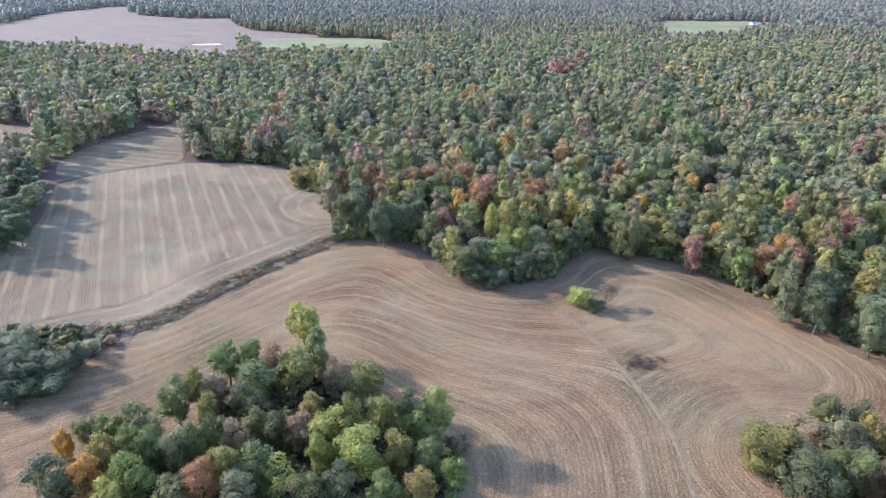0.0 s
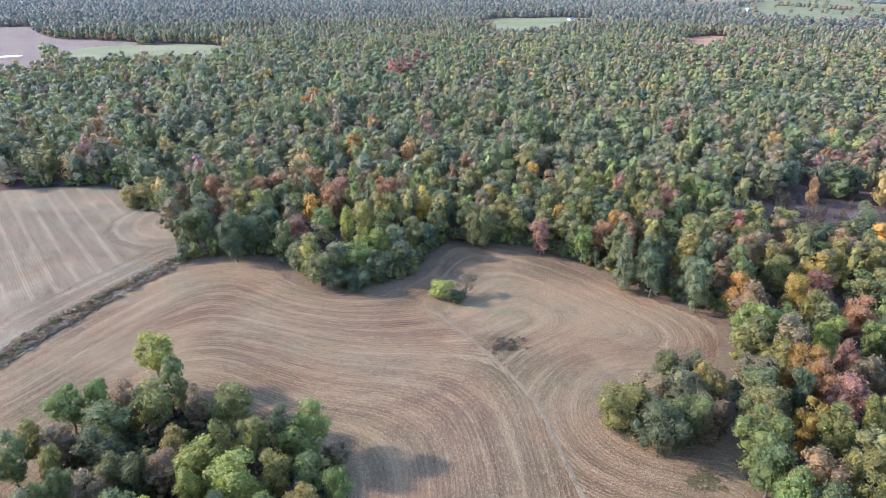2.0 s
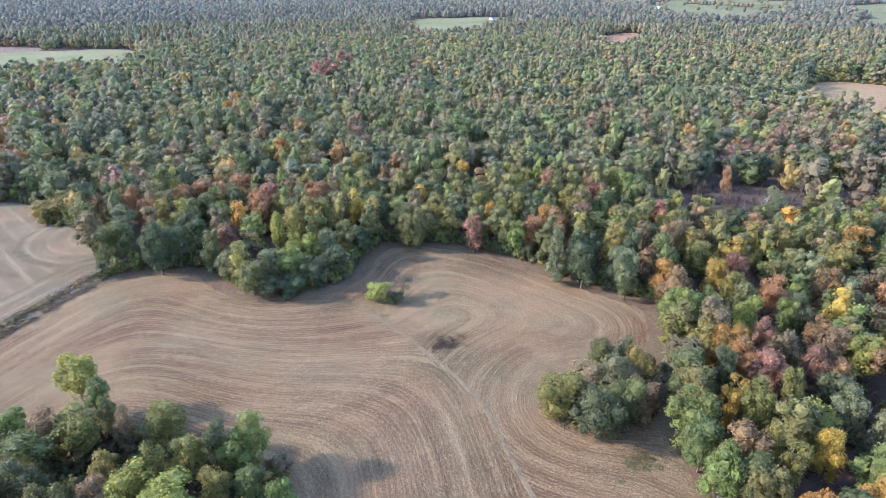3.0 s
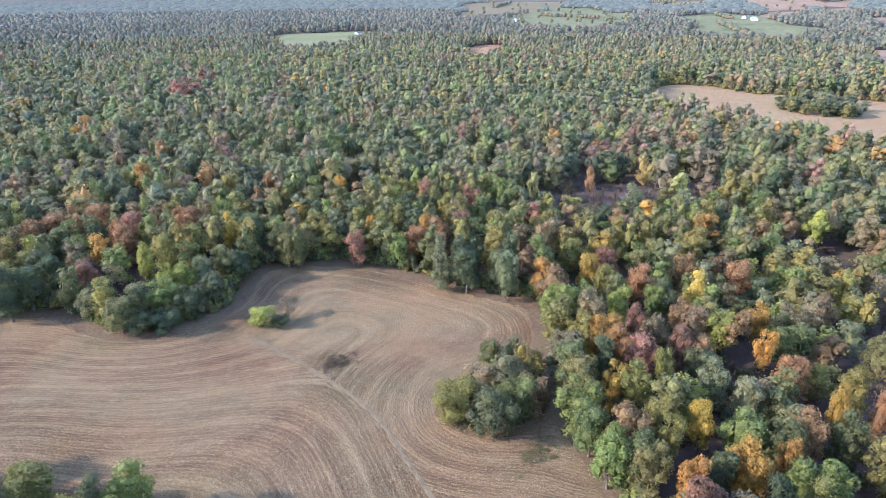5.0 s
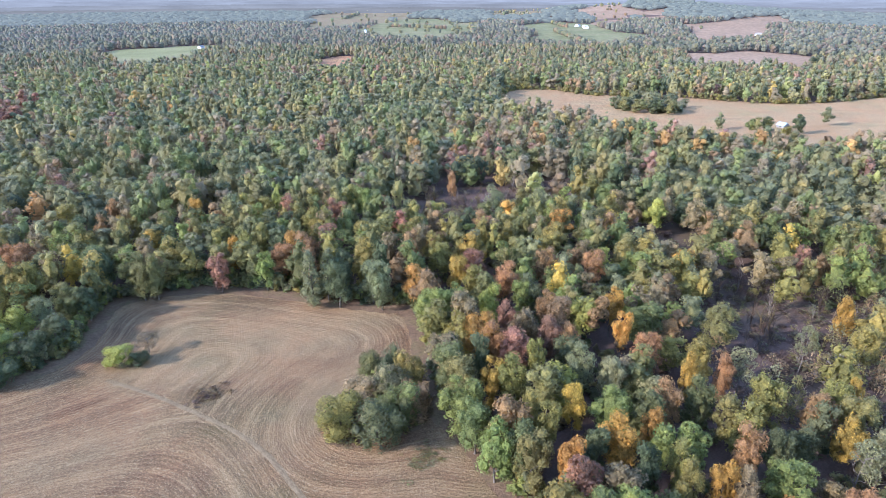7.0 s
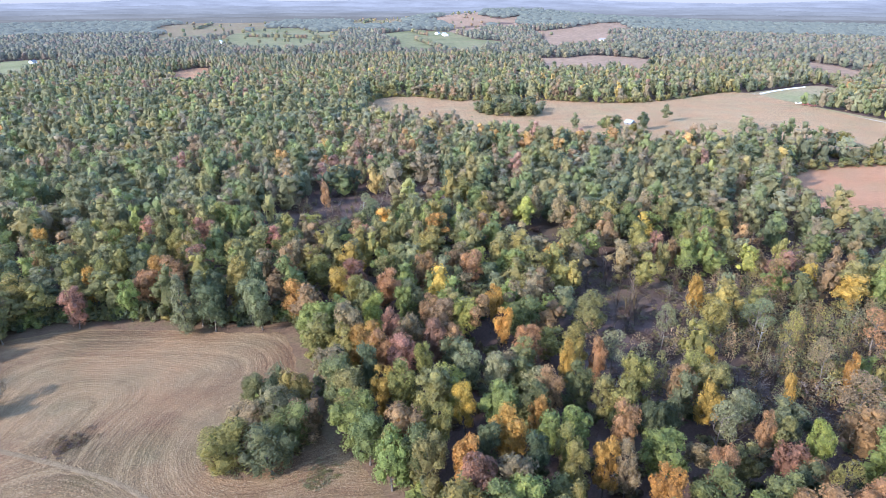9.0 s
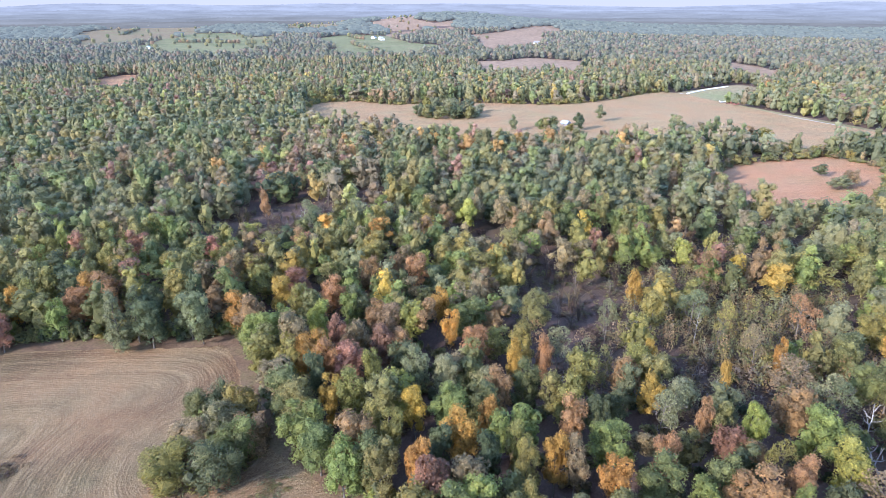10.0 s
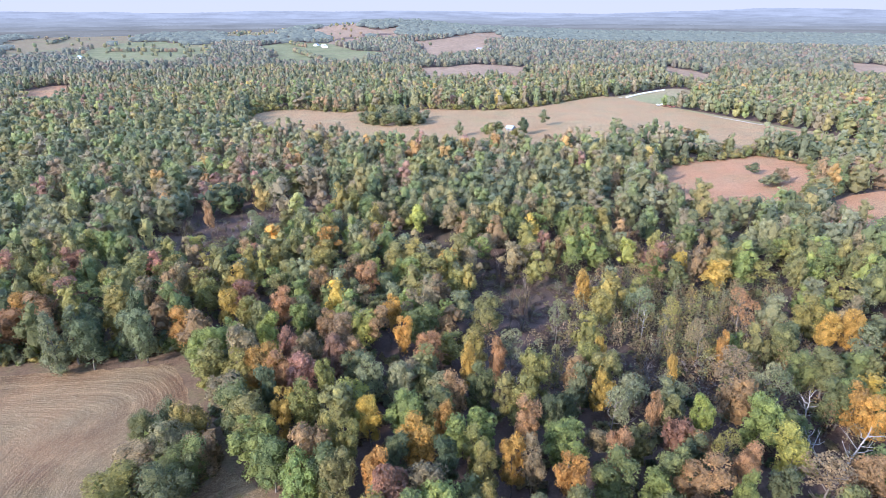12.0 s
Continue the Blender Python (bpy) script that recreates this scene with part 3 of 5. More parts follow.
def plant(x, y, h, r, kind, hue, spin, group="woodland trees", label="", k=None, name="tree"):
    """One tree of its own: trunk and crown under an empty at its foot."""
    if kind not in STARTERS:
        STARTERS[kind] = tree_starters(kind)
    k = int(rng.integers(len(STARTERS[kind]))) if k is None else k
    trunk, crown = STARTERS[kind][k % len(STARTERS[kind])]
    foot = new(name)
    foot.matrix_basis = pose(x, y, float(lay(x, y)), 0, 0, spin) @ pose(0, 0, 0, float(rng.normal(0, 2.0)), float(rng.normal(0, 2.0))) @ Matrix.Diagonal((r / REF_R * float(rng.uniform(0.86, 1.14)), r / REF_R * float(rng.uniform(0.86, 1.14)), h / REF_H, 1))
    for part_name, me in (("trunk", trunk), ("crown", crown)):
        ob = new(part_name, me)
        ob.parent = foot
        if part_name == "crown":
            base = COLOURS[hue][int(rng.integers(len(COLOURS[hue])))]
            lum = float(rng.uniform(1.05, 1.36))
            ob.color = (base[0] * lum * float(rng.uniform(0.92, 1.06)), base[1] * lum, base[2] * lum, 1)
    for poly, word, own_group in ((CLUMP, "in a clump", "trees of the near clump"), (ISLAND, "on an island", "trees of the field island"), (HEDGE, "in a hedge", "trees of the hedge")):
        if inside(poly, np.array([x]), np.array([y]))[0]:
            return tagged(foot, f"{SHAPES[kind]} {WORDS[hue]}".replace("a rounded crown of ", "") + " " + word, "tree" if kind != "shrub" else "bush", own_group)
    return tagged(foot, label or f"{SHAPES[kind]} {WORDS[hue]}", "tree" if kind != "shrub" else "bush", group)


def hue_at(x, y, r, calm=1.0):
    """A tree's colour: mostly greens, autumn colours in drifts."""
    drift = noise.noise((x * 0.012, y * 0.012, 3.7)) + 0.5 * noise.noise((x * 0.04, y * 0.04, 9.1))
    u = calm * (r.random() + 0.22 * drift)
    u += 0.04 * min(1.0, max(0.0, (x - 0.45 * y) / 160))      # warm front light painted into the hues: yellower towards +x
    if math.hypot(x - 178, y - 12) < 58:      # scrubby ground: more faded leaves
        u = 0.4 + 0.6 * u
    if u < 0.42:
        return "green" if r.random() < 0.84 else "dark"
    if u < 0.58:
        return "sage" if r.random() < 0.4 else "bright"
    if u < 0.79:
        return "olive" if r.random() < 0.5 else "gold"
    if u < 0.89:
        return "dun"
    if u < 0.945:
        return "brown" if r.random() < 0.85 else "wine"
    if u < 1.0:
        return "yellow" if r.random() < 0.25 else "lime" if r.random() < 0.5 else "gold"
    if u < 1.03:
        return "brown"
    return "orange" if r.random() < 0.65 else "rose"


OPEN = [rounded([(float(a), float(b)) for a, b in p], 2) for p in (MAIN, STRIPED, UPPER, UPLEFT, G1, G1B, G2, G3, G4, G5, G6, G7, G8, G9, G10, G10B, G10C, G11, G12, G13, G14, GAP, HEDGE, LOT)]
ROADSIDE = [(float(a), float(b)) for a, b in ROAD]
# Thin places in the woods: centre, radius, how many trees are missing there.
GLADES = ((182, 176, 22, 0.95), (205, 172, 24, 0.93), (232, 160, 20, 0.8), (190, 158, 15, 0.93), (232, 148, 12, 0.85), (225, 121, 16, 0.65), (208, 87, 17, 0.95), (178, 38, 20, 0.92), (150, 13, 20, 0.75),
          (185, 3, 30, 0.68), (170, -18, 28, 0.66), (195, -30, 30, 0.5), (148, 36, 15, 1.0), (132, 29, 8, 1.0), (166, 43, 14, 1.0), (184, 50, 11, 0.97), (230, 20, 26, 0.5), (255, -10, 30, 0.5), (200, 60, 16, 0.6), (140, -10, 16, 0.6), (124, -38, 8, 1.0))


def wooded(x, y, r):
    free = np.ones(len(x), bool)
    for p in OPEN:
        free &= ~inside(p, x, y)
    free &= from_line(DITCH, x, y)[0] > 6
    free &= from_line(ROADSIDE, x, y)[0] > 9
    for cx, cy, size, loss in GLADES:
        free &= ~((np.hypot(x - cx, y - cy) < size) & (r.random(len(x)) < loss))
    return free


def scatter(r0, r1, a0, a1, space, seed):
    """Jittered places in a ring sector where woods stand."""
    r = np.random.default_rng(seed)
    g = np.arange(-r1, r1, space)
    x, y = (q.ravel() for q in np.meshgrid(g, g))
    x, y = x + r.uniform(-0.42, 0.42, x.shape) * space, y + r.uniform(-0.42, 0.42, x.shape) * space
    d, a = np.hypot(x, y), np.degrees(np.arctan2(x, y))
    keep = (d >= r0) & (d < r1) & (a > a0) & (a < a1)
    x, y = x[keep], y[keep]
    keep = wooded(x, y, r)
    for a, b, _, wide, _, _ in NAMED:      # room for the single trees
        if r0 > 240:
            keep &= np.hypot(x - a, y - b) > 0.7 * wide + 3.0
    return x[keep], y[keep], r


def wood_mesh(places, models, sizes, name, label, tone=1.0, hues=(), own=None, leaves=None, dull=0.0):
    """Many trees as one mesh: every tree a turned, stretched copy of one of the models, in its own colour."""
    x, y, r = places
    order = r.integers(0, len(models), len(x))
    vs, ts, qs, cs, count = [], [], [], [], 0
    (h0, h1), (w0, w1) = sizes
    for k, (mv, mt, mq) in enumerate(models):
        at = np.nonzero(order == k)[0]
        if not len(at):
            continue
        n = len(at)
        h = r.uniform(h0, h1, n) / REF_H
        w = r.uniform(w0, w1, n) / REF_R
        if own:
            h, w = np.array([[own[i][0] / REF_H, own[i][1] / REF_R] for i in at]).T
        elif h1 > 13:      # taller and lower stands
            h *= np.array([1 + 0.20 * noise.noise((x[i] / 46, y[i] / 46, 5.0)) + 0.10 * noise.noise((x[i] / 17, y[i] / 17, 8.0)) for i in at])
        a = r.uniform(0, 6.283, n)
        ca, sa = np.cos(a) * w, np.sin(a) * w
        px = mv[None, :, 0] * ca[:, None] - mv[None, :, 1] * sa[:, None] + x[at][:, None]
        py = mv[None, :, 0] * sa[:, None] + mv[None, :, 1] * ca[:, None] + y[at][:, None]
        pz = mv[None, :, 2] * h[:, None] + lay(x[at], y[at])[:, None]
        vs.append(np.stack([px, py, pz], -1).reshape(-1, 3))
        step = (count + np.arange(n) * len(mv))[:, None, None]
        if mt is not None:
            ts.append((mt[None] + step).reshape(-1, 3))
        if mq is not None:
            qs.append((mq[None] + step).reshape(-1, 4))
        tint = []
        for i in at:
            # Haze goes into the tint: calmer hues far off, greyed by dull.
            pick = COLOURS[own[i][2] if own else hues[r.integers(len(hues))] if hues else hue_at(x[i], y[i], r, 1.0 if math.hypot(x[i], y[i]) < 420 else 0.95)]
            c = np.array(pick[r.integers(len(pick))])
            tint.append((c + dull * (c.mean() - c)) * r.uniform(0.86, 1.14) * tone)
        cs.append(np.repeat(np.array(tint), len(mv), axis=0))
        count += n * len(mv)
    me = raw_mesh(name, np.concatenate(vs), np.concatenate(ts) if ts else None, np.concatenate(qs) if qs else None)
    c = np.concatenate(cs)
    me.attributes.new("leaf_tint", "FLOAT_COLOR", "POINT").data.foreach_set("color", np.c_[c, np.ones(len(c))].astype(np.float32).ravel())
    me.materials.append(leaves or WOOD_LEAVES)
    return tagged(new(name, me), label, "woods", kind="stuff")


# Single trees that stand out: x, y, height, crown radius, kind, colour.
NAMED = []
NAMED += [
    (105.5, 163.4, 17, 5.2, "full", "rust"),
    (98.7, 165.7, 16, 5.2, "full", "rust"),
    (102.7, 159.8, 15, 5.2, "full", "rust"),
    (121.4, 183.3, 16, 3.9, "broad", "gold"),
    (120.7, 179.5, 15, 3.9, "broad", "gold"),
    (133.4, 186.3, 16, 3.9, "broad", "wine"),
    (135.7, 183.1, 15, 3.9, "broad", "wine"),
    (95.0, 145.1, 20, 4.6, "cone", "sage"),
    (100.1, 144.4, 19, 4.6, "cone", "sage"),
    (99.9, 138.5, 16, 4.1, "full", "dark"),
    (103.2, 141.1, 15, 4.1, "full", "dark"),
    (107.6, 127.8, 19, 4.0, "full", "sage"),
    (108.2, 132.4, 18, 4.0, "full", "sage"),
    (116.1, 121.5, 15, 4.5, "full", "orange"),
    (132.4, 127.8, 16, 5.1, "broad", "gold"),
    (137.8, 149.2, 16, 4.4, "tall", "gold"),
    (128.6, 160.8, 16, 4.9, "tall", "gold"),
    (128.3, 117.1, 16, 3.9, "tall", "yellow"),
    (128.4, 108.9, 16, 4.5, "broad", "gold"),
    (136.7, 116.6, 16, 4.8, "broad", "wine"),
]
NAMED += [
    (133.9, 102.6, 16, 4.7, "broad", "rust"),
    (106.8, 108.9, 16, 3.9, "full", "bright"),
    (109.5, 106.0, 15, 3.9, "full", "bright"),
    (111.4, 105.4, 16, 4.0, "full", "bright"),
    (115.5, 105.3, 15, 4.0, "full", "bright"),
    (117.8, 94.8, 17, 3.6, "broad", "lime"),
    (103.4, 85.2, 17, 3.8, "broad", "orange"),
    (104.9, 88.8, 16, 3.8, "broad", "orange"),
    (104.7, 82.2, 16, 3.8, "broad", "rust"),
    (102.3, 91.8, 16, 5.2, "full", "gold"),
    (106.0, 76.0, 17, 4.7, "broad", "rose"),
    (105.1, 69.8, 16, 2.7, "tall", "gold"),
    (92.6, 73.1, 16, 3.2, "full", "yellow"),
    (94.2, 68.9, 16, 4.3, "broad", "gold"),
    (90.1, 82.4, 18, 4.4, "full", "green"),
    (88.7, 78.2, 17, 4.4, "full", "green"),
    (81.8, 72.3, 16, 5.0, "full", "bright"),
    (127.0, 82.5, 16, 3.1, "tall", "rust"),
    (126.8, 78.6, 16, 4.3, "broad", "tan"),
    (118.8, 69.5, 16, 3.1, "broad", "rust"),
]
NAMED += [
    (116.0, 74.3, 16, 3.6, "broad", "wine"),
    (115.5, 87.3, 16, 2.7, "broad", "wine"),
    (132.8, 90.6, 16, 4.7, "broad", "green"),
    (129.3, 92.9, 16, 3.6, "broad", "bright"),
    (140.5, 70.6, 16, 3.6, "tall", "orange"),
    (131.0, 61.9, 16, 3.0, "tall", "orange"),
    (138.7, 59.2, 16, 5.2, "broad", "green"),
    (127.9, 53.4, 16, 4.1, "broad", "rust"),
    (109.1, 60.5, 16, 4.2, "broad", "sage"),
    (109.6, 52.8, 16, 3.3, "broad", "sage"),
    (96.7, 54.1, 16, 3.3, "tall", "yellow"),
    (100.4, 47.3, 16, 5.0, "broad", "bright"),
    (91.8, 40.9, 16, 4.2, "broad", "orange"),
    (99.9, 38.7, 16, 2.7, "broad", "orange"),
    (87.6, 59.5, 16, 3.2, "full", "gold"),
    (86.9, 54.0, 16, 3.2, "tall", "gold"),
    (81.1, 44.8, 16, 3.5, "broad", "orange"),
    (78.3, 51.4, 17, 3.8, "broad", "green"),
    (80.3, 54.7, 16, 3.8, "broad", "green"),
    (87.7, 45.1, 16, 3.4, "broad", "dark"),
]
NAMED += [
    (79.4, 66.5, 16, 4.3, "full", "green"),
    (75.9, 58.4, 16, 3.8, "full", "bright"),
    (161.0, 88.4, 16, 5.1, "tall", "rust"),
    (170.6, 110.6, 16, 5.1, "broad", "gold"),
    (165.6, 109.2, 15, 5.1, "broad", "gold"),
    (150.1, 45.4, 16, 5.4, "tall", "green"),
    (129.9, 42.0, 16, 3.9, "tall", "gold"),
    (115.0, 35.6, 16, 3.8, "broad", "green"),
    (133.2, 33.4, 16, 3.6, "open", "sage"),
    (128.1, 35.5, 16, 2.4, "broad", "rust"),
    (122.0, 40.7, 16, 2.8, "tall", "yellow"),
    (155.5, 26.5, 16, 2.9, "open", "sage"),
    (177.3, 22.1, 16, 2.8, "tall", "orange"),
    (164.1, 15.9, 16, 4.5, "tall", "gold"),
    (134.7, 14.7, 16, 3.8, "tall", "gold"),
    (137.9, 12.2, 16, 2.0, "tall", "yellow"),
    (106.6, 23.0, 16, 3.6, "broad", "rust"),
    (109.8, 18.4, 16, 3.3, "tall", "green"),
    (93.8, 22.4, 16, 2.9, "broad", "orange"),
    (95.7, 19.0, 16, 2.8, "broad", "tan"),
]
NAMED += [
    (103.2, 14.2, 16, 4.8, "broad", "bright"),
    (93.7, 11.3, 16, 3.4, "tall", "orange"),
    (89.1, 26.1, 16, 3.2, "broad", "gold"),
    (94.4, 29.9, 16, 3.4, "broad", "gold"),
    (117.6, 6.6, 16, 3.8, "open", "sage"),
    (120.5, 3.9, 15, 3.8, "open", "sage"),
    (118.7, -1.5, 16, 2.0, "tall", "rust"),
    (136.3, -4.9, 16, 1.6, "tall", "orange"),
    (103.6, 3.9, 16, 2.8, "broad", "rust"),
    (102.6, -6.0, 16, 4.0, "broad", "green"),
    (120.5, -11.6, 16, 3.0, "tall", "lime"),
    (112.8, -15.5, 16, 2.8, "open", "gold"),
    (101.0, -10.9, 16, 4.7, "broad", "rust"),
    (107.8, -18.3, 16, 3.4, "broad", "rust"),
    (125.4, -22.9, 17, 4.9, "broad", "bright"),
    (115.7, -27.7, 16, 4.8, "broad", "lime"),
    (143.3, -18.3, 16, 5.4, "open", "tan"),
    (152.7, -15.8, 16, 1.9, "tall", "orange"),
    (139.0, -24.3, 16, 3.9, "open", "sage"),
    (139.5, -28.2, 15, 3.9, "open", "sage"),
]
NAMED += [
    (179.6, -21.6, 16, 5.2, "open", "rust"),
    (162.1, -30.3, 16, 4.5, "broad", "green"),
    (166.5, -31.4, 15, 4.5, "broad", "green"),
    (180.5, -38.6, 16, 4.9, "broad", "gold"),
    (174.3, -42.4, 16, 3.6, "broad", "orange"),
    (178.0, -48.6, 16, 4.3, "tall", "orange"),
    (151.4, -38.4, 16, 4.7, "broad", "green"),
    (150.5, -33.7, 15, 4.7, "broad", "green"),
    (141.7, -40.5, 16, 4.0, "broad", "green"),
    (138.3, -38.3, 15, 4.0, "broad", "green"),
    (164.9, -49.0, 16, 5.0, "open", "sage"),
    (139.0, -42.7, 16, 4.2, "broad", "orange"),
    (135.5, -45.2, 15, 4.2, "broad", "orange"),
    (95.3, 3.9, 16, 4.6, "broad", "green"),
    (100.8, -18.4, 16, 2.9, "broad", "bright"),
    (112.2, -40.0, 16, 4.4, "broad", "rust"),
    (109.1, -31.9, 16, 5.1, "open", "tan"),
    (109.6, 40.5, 16, 3.7, "broad", "rust"),
    (88.6, 33.8, 16, 3.3, "broad", "dark"),
    (129.5, 21.2, 16, 2.2, "open", "green"),
]
NAMED += [
    (166.5, -2.0, 16, 3.0, "open", "gold"),
    (156.3, -10.8, 16, 2.5, "open", "tan"),
    (171.0, 5.9, 16, 4.2, "open", "sage"),
    (83.4, 98.1, 13, 3.7, "shrub", "green"),
    (81.0, 101.0, 12, 3.7, "shrub", "green"),
    (75.9, 84.0, 13, 3.9, "shrub", "green"),
    (72.0, 84.2, 12, 3.9, "shrub", "green"),
    (73.8, 96.1, 10, 5.1, "shrub", "tan"),
    (63.7, 92.1, 11, 5.4, "shrub", "gold"),
    (78.3, 83.6, 11, 4.0, "shrub", "tan"),
    (67.0, 81.8, 13, 4.6, "shrub", "green"),
    (84.8, 92.6, 13, 4.0, "shrub", "gold"),
    (79.0, 91.8, 13, 4.5, "shrub", "sage"),
    (-32.4, 206.4, 17, 4.8, "full", "green"),
    (-27.6, 206.4, 16, 4.8, "full", "green"),
    (-28.3, 221.6, 17, 5.3, "full", "sage"),
    (-17.4, 194.5, 18, 5.0, "full", "dark"),
    (-12.0, 198.7, 17, 5.0, "full", "dark"),
    (-18.9, 198.6, 15, 5.0, "full", "dark"),
    (-4.8, 203.9, 17, 4.2, "full", "dark"),
]
NAMED += [
    (-7.8, 206.8, 16, 4.2, "full", "dark"),
    (-26.1, 239.5, 17, 4.6, "full", "rust"),
    (-21.3, 227.9, 17, 3.7, "full", "rust"),
    (-8.6, 237.9, 17, 4.9, "full", "rust"),
    (-0.6, 243.5, 17, 5.2, "full", "rust"),
    (12.1, 244.9, 17, 5.2, "full", "rust"),
    (14.6, 220.0, 17, 3.8, "full", "rust"),
    (16.4, 216.6, 16, 3.8, "full", "rust"),
    (21.4, 229.5, 17, 4.5, "full", "rose"),
    (36.1, 225.6, 17, 3.6, "full", "rust"),
    (39.7, 226.0, 16, 3.6, "full", "rust"),
    (2.8, 193.6, 17, 4.7, "full", "wine"),
    (1.2, 182.6, 11, 3.3, "full", "sage"),
    (5.5, 185.9, 13, 4.1, "full", "sage"),
    (7.7, 170.7, 13, 5.0, "full", "green"),
    (14.1, 177.1, 13, 4.4, "full", "sage"),
    (18.8, 191.0, 17, 3.2, "tall", "lime"),
    (19.6, 174.6, 13, 4.9, "full", "bright"),
    (22.2, 183.2, 14, 2.7, "full", "lime"),
    (26.8, 181.3, 13, 4.1, "full", "lime"),
]
NAMED += [
    (32.8, 183.1, 14, 4.1, "full", "sage"),
    (40.0, 189.5, 14, 3.8, "full", "green"),
    (40.7, 185.8, 13, 3.8, "full", "green"),
    (32.9, 173.9, 11, 5.0, "full", "dark"),
    (25.8, 170.0, 11, 4.9, "full", "dark"),
    (44.4, 184.2, 13, 3.8, "full", "dark"),
    (25.5, 196.9, 17, 3.5, "full", "gold"),
    (53.9, 198.3, 17, 3.7, "full", "dark"),
    (55.8, 201.5, 16, 3.7, "full", "dark"),
    (60.4, 189.7, 17, 5.2, "full", "green"),
    (11.9, 168.4, 8, 3.8, "shrub", "dark"),
    (18.5, 165.8, 8, 4.2, "shrub", "dark"),
    (41.2, 154.0, 7, 3.8, "shrub", "lime"),
    (45.0, 150.6, 4.5, 2.8, "shrub", "dark"),
    (49.0, 154.9, 6, 3.4, "open", "tan"),
    (-52.0, 263.6, 11, 5.6, "shrub", "gold"),
    (-58.5, 259.5, 10, 5.6, "shrub", "gold"),
    (-50.9, 258.8, 9, 5.6, "shrub", "gold"),
    (-47.8, 262.2, 10, 4.5, "shrub", "sage"),
    (-44.9, 258.8, 9, 4.5, "shrub", "sage"),
]
NAMED += [
    (-42.6, 260.4, 9, 4.1, "shrub", "tan"),
    (-38.5, 260.2, 8, 4.1, "shrub", "tan"),
    (80.2, 173.6, 15, 4.2, "full", "rose"),
    (89.6, 181.5, 17, 2.4, "full", "orange"),
    (90.9, 164.6, 15, 3.1, "full", "bright"),
    (103.1, 166.5, 18, 4.7, "tall", "orange"),
    (93.3, 179.4, 16, 2.9, "tall", "gold"),
    (108.1, 146.9, 16, 4.1, "full", "dark"),
    (33.7, 281.0, 20, 5.1, "tall", "orange"),
    (100.6, 229.6, 16, 3.5, "broad", "orange"),
    (77.0, 251.6, 16, 3.6, "broad", "rust"),
    (23.8, 396.3, 20, 5.4, "broad", "orange"),
    (18.0, 391.6, 16, 5.4, "broad", "orange"),
    (25.5, 391.8, 15, 5.4, "broad", "orange"),
    (93.0, 503.4, 21, 7.8, "broad", "rose"),
    (93.6, 490.4, 20, 7.8, "broad", "rose"),
    (105.4, 496.0, 19, 7.8, "broad", "rose"),
    (95.6, 504.6, 13, 7.8, "broad", "rose"),
    (126.6, 557.2, 20, 6.2, "broad", "rose"),
    (134.6, 560.0, 15, 6.2, "broad", "rose"),
]
NAMED += [
    (126.5, 562.6, 14, 6.2, "broad", "rose"),
    (154.1, 179.7, 16, 5.1, "broad", "wine"),
    (193.4, 179.0, 16, 2.5, "tall", "rust"),
    (120.5, 210.9, 16, 4.5, "broad", "gold"),
    (116.2, 212.2, 15, 4.5, "broad", "gold"),
    (62.7, 255.6, 16, 5.0, "tall", "gold"),
    (160.7, 147.2, 13, 3.8, "broad", "gold"),
    (188.5, 152.6, 17, 4.6, "open", "sage"),
    (187.4, 148.1, 16, 4.6, "open", "sage"),
    (231.8, 138.8, 18, 5.0, "broad", "gold"),
    (232.0, 132.0, 17, 5.0, "broad", "gold"),
    (236.0, 137.5, 15, 5.0, "broad", "gold"),
    (226.3, 122.5, 16, 4.7, "broad", "green"),
    (231.0, 123.3, 15, 4.7, "broad", "green"),
    (37.0, 219.4, 16, 4.2, "broad", "rust"),
    (39.3, 222.9, 15, 4.2, "broad", "rust"),
    (16.6, 215.0, 16, 4.7, "broad", "rust"),
    (15.7, 219.7, 15, 4.7, "broad", "rust"),
    (64.0, 183.5, 16, 3.7, "full", "green"),
    (60.8, 185.5, 15, 3.7, "full", "green"),
]
NAMED += [
    (74.5, 194.5, 16, 5.0, "full", "gold"),
    (-32.5, 130.6, 15, 4.9, "tall", "lime"),
    (-28.0, 121.7, 14, 3.2, "tall", "green"),
    (-47.6, 118.3, 13, 4.6, "full", "bright"),
    (-42.6, 119.8, 13, 3.1, "broad", "bright"),
    (-31.4, 114.2, 13, 4.8, "broad", "gold"),
    (-15.4, 110.4, 13, 4.6, "full", "gold"),
    (-22.3, 111.6, 13, 2.6, "broad", "tan"),
    (-25.1, 116.3, 13, 2.3, "broad", "green"),
    (-37.8, 109.8, 13, 5.2, "broad", "green"),
    (-51.4, 108.0, 13, 2.9, "tall", "gold"),
    (-53.8, 104.3, 13, 4.4, "broad", "green"),
    (-57.8, 96.1, 13, 4.2, "broad", "green"),
    (-46.0, 106.1, 13, 3.7, "broad", "tan"),
    (-39.1, 102.3, 13, 4.2, "broad", "green"),
    (-46.2, 100.6, 13, 2.8, "broad", "gold"),
    (-36.9, 116.4, 13, 3.0, "broad", "tan"),
    (0.0, 100.1, 13, 3.8, "full", "bright"),
    (-2.8, 97.5, 12, 3.8, "full", "bright"),
    (-6.1, 100.2, 13, 2.6, "broad", "green"),
]
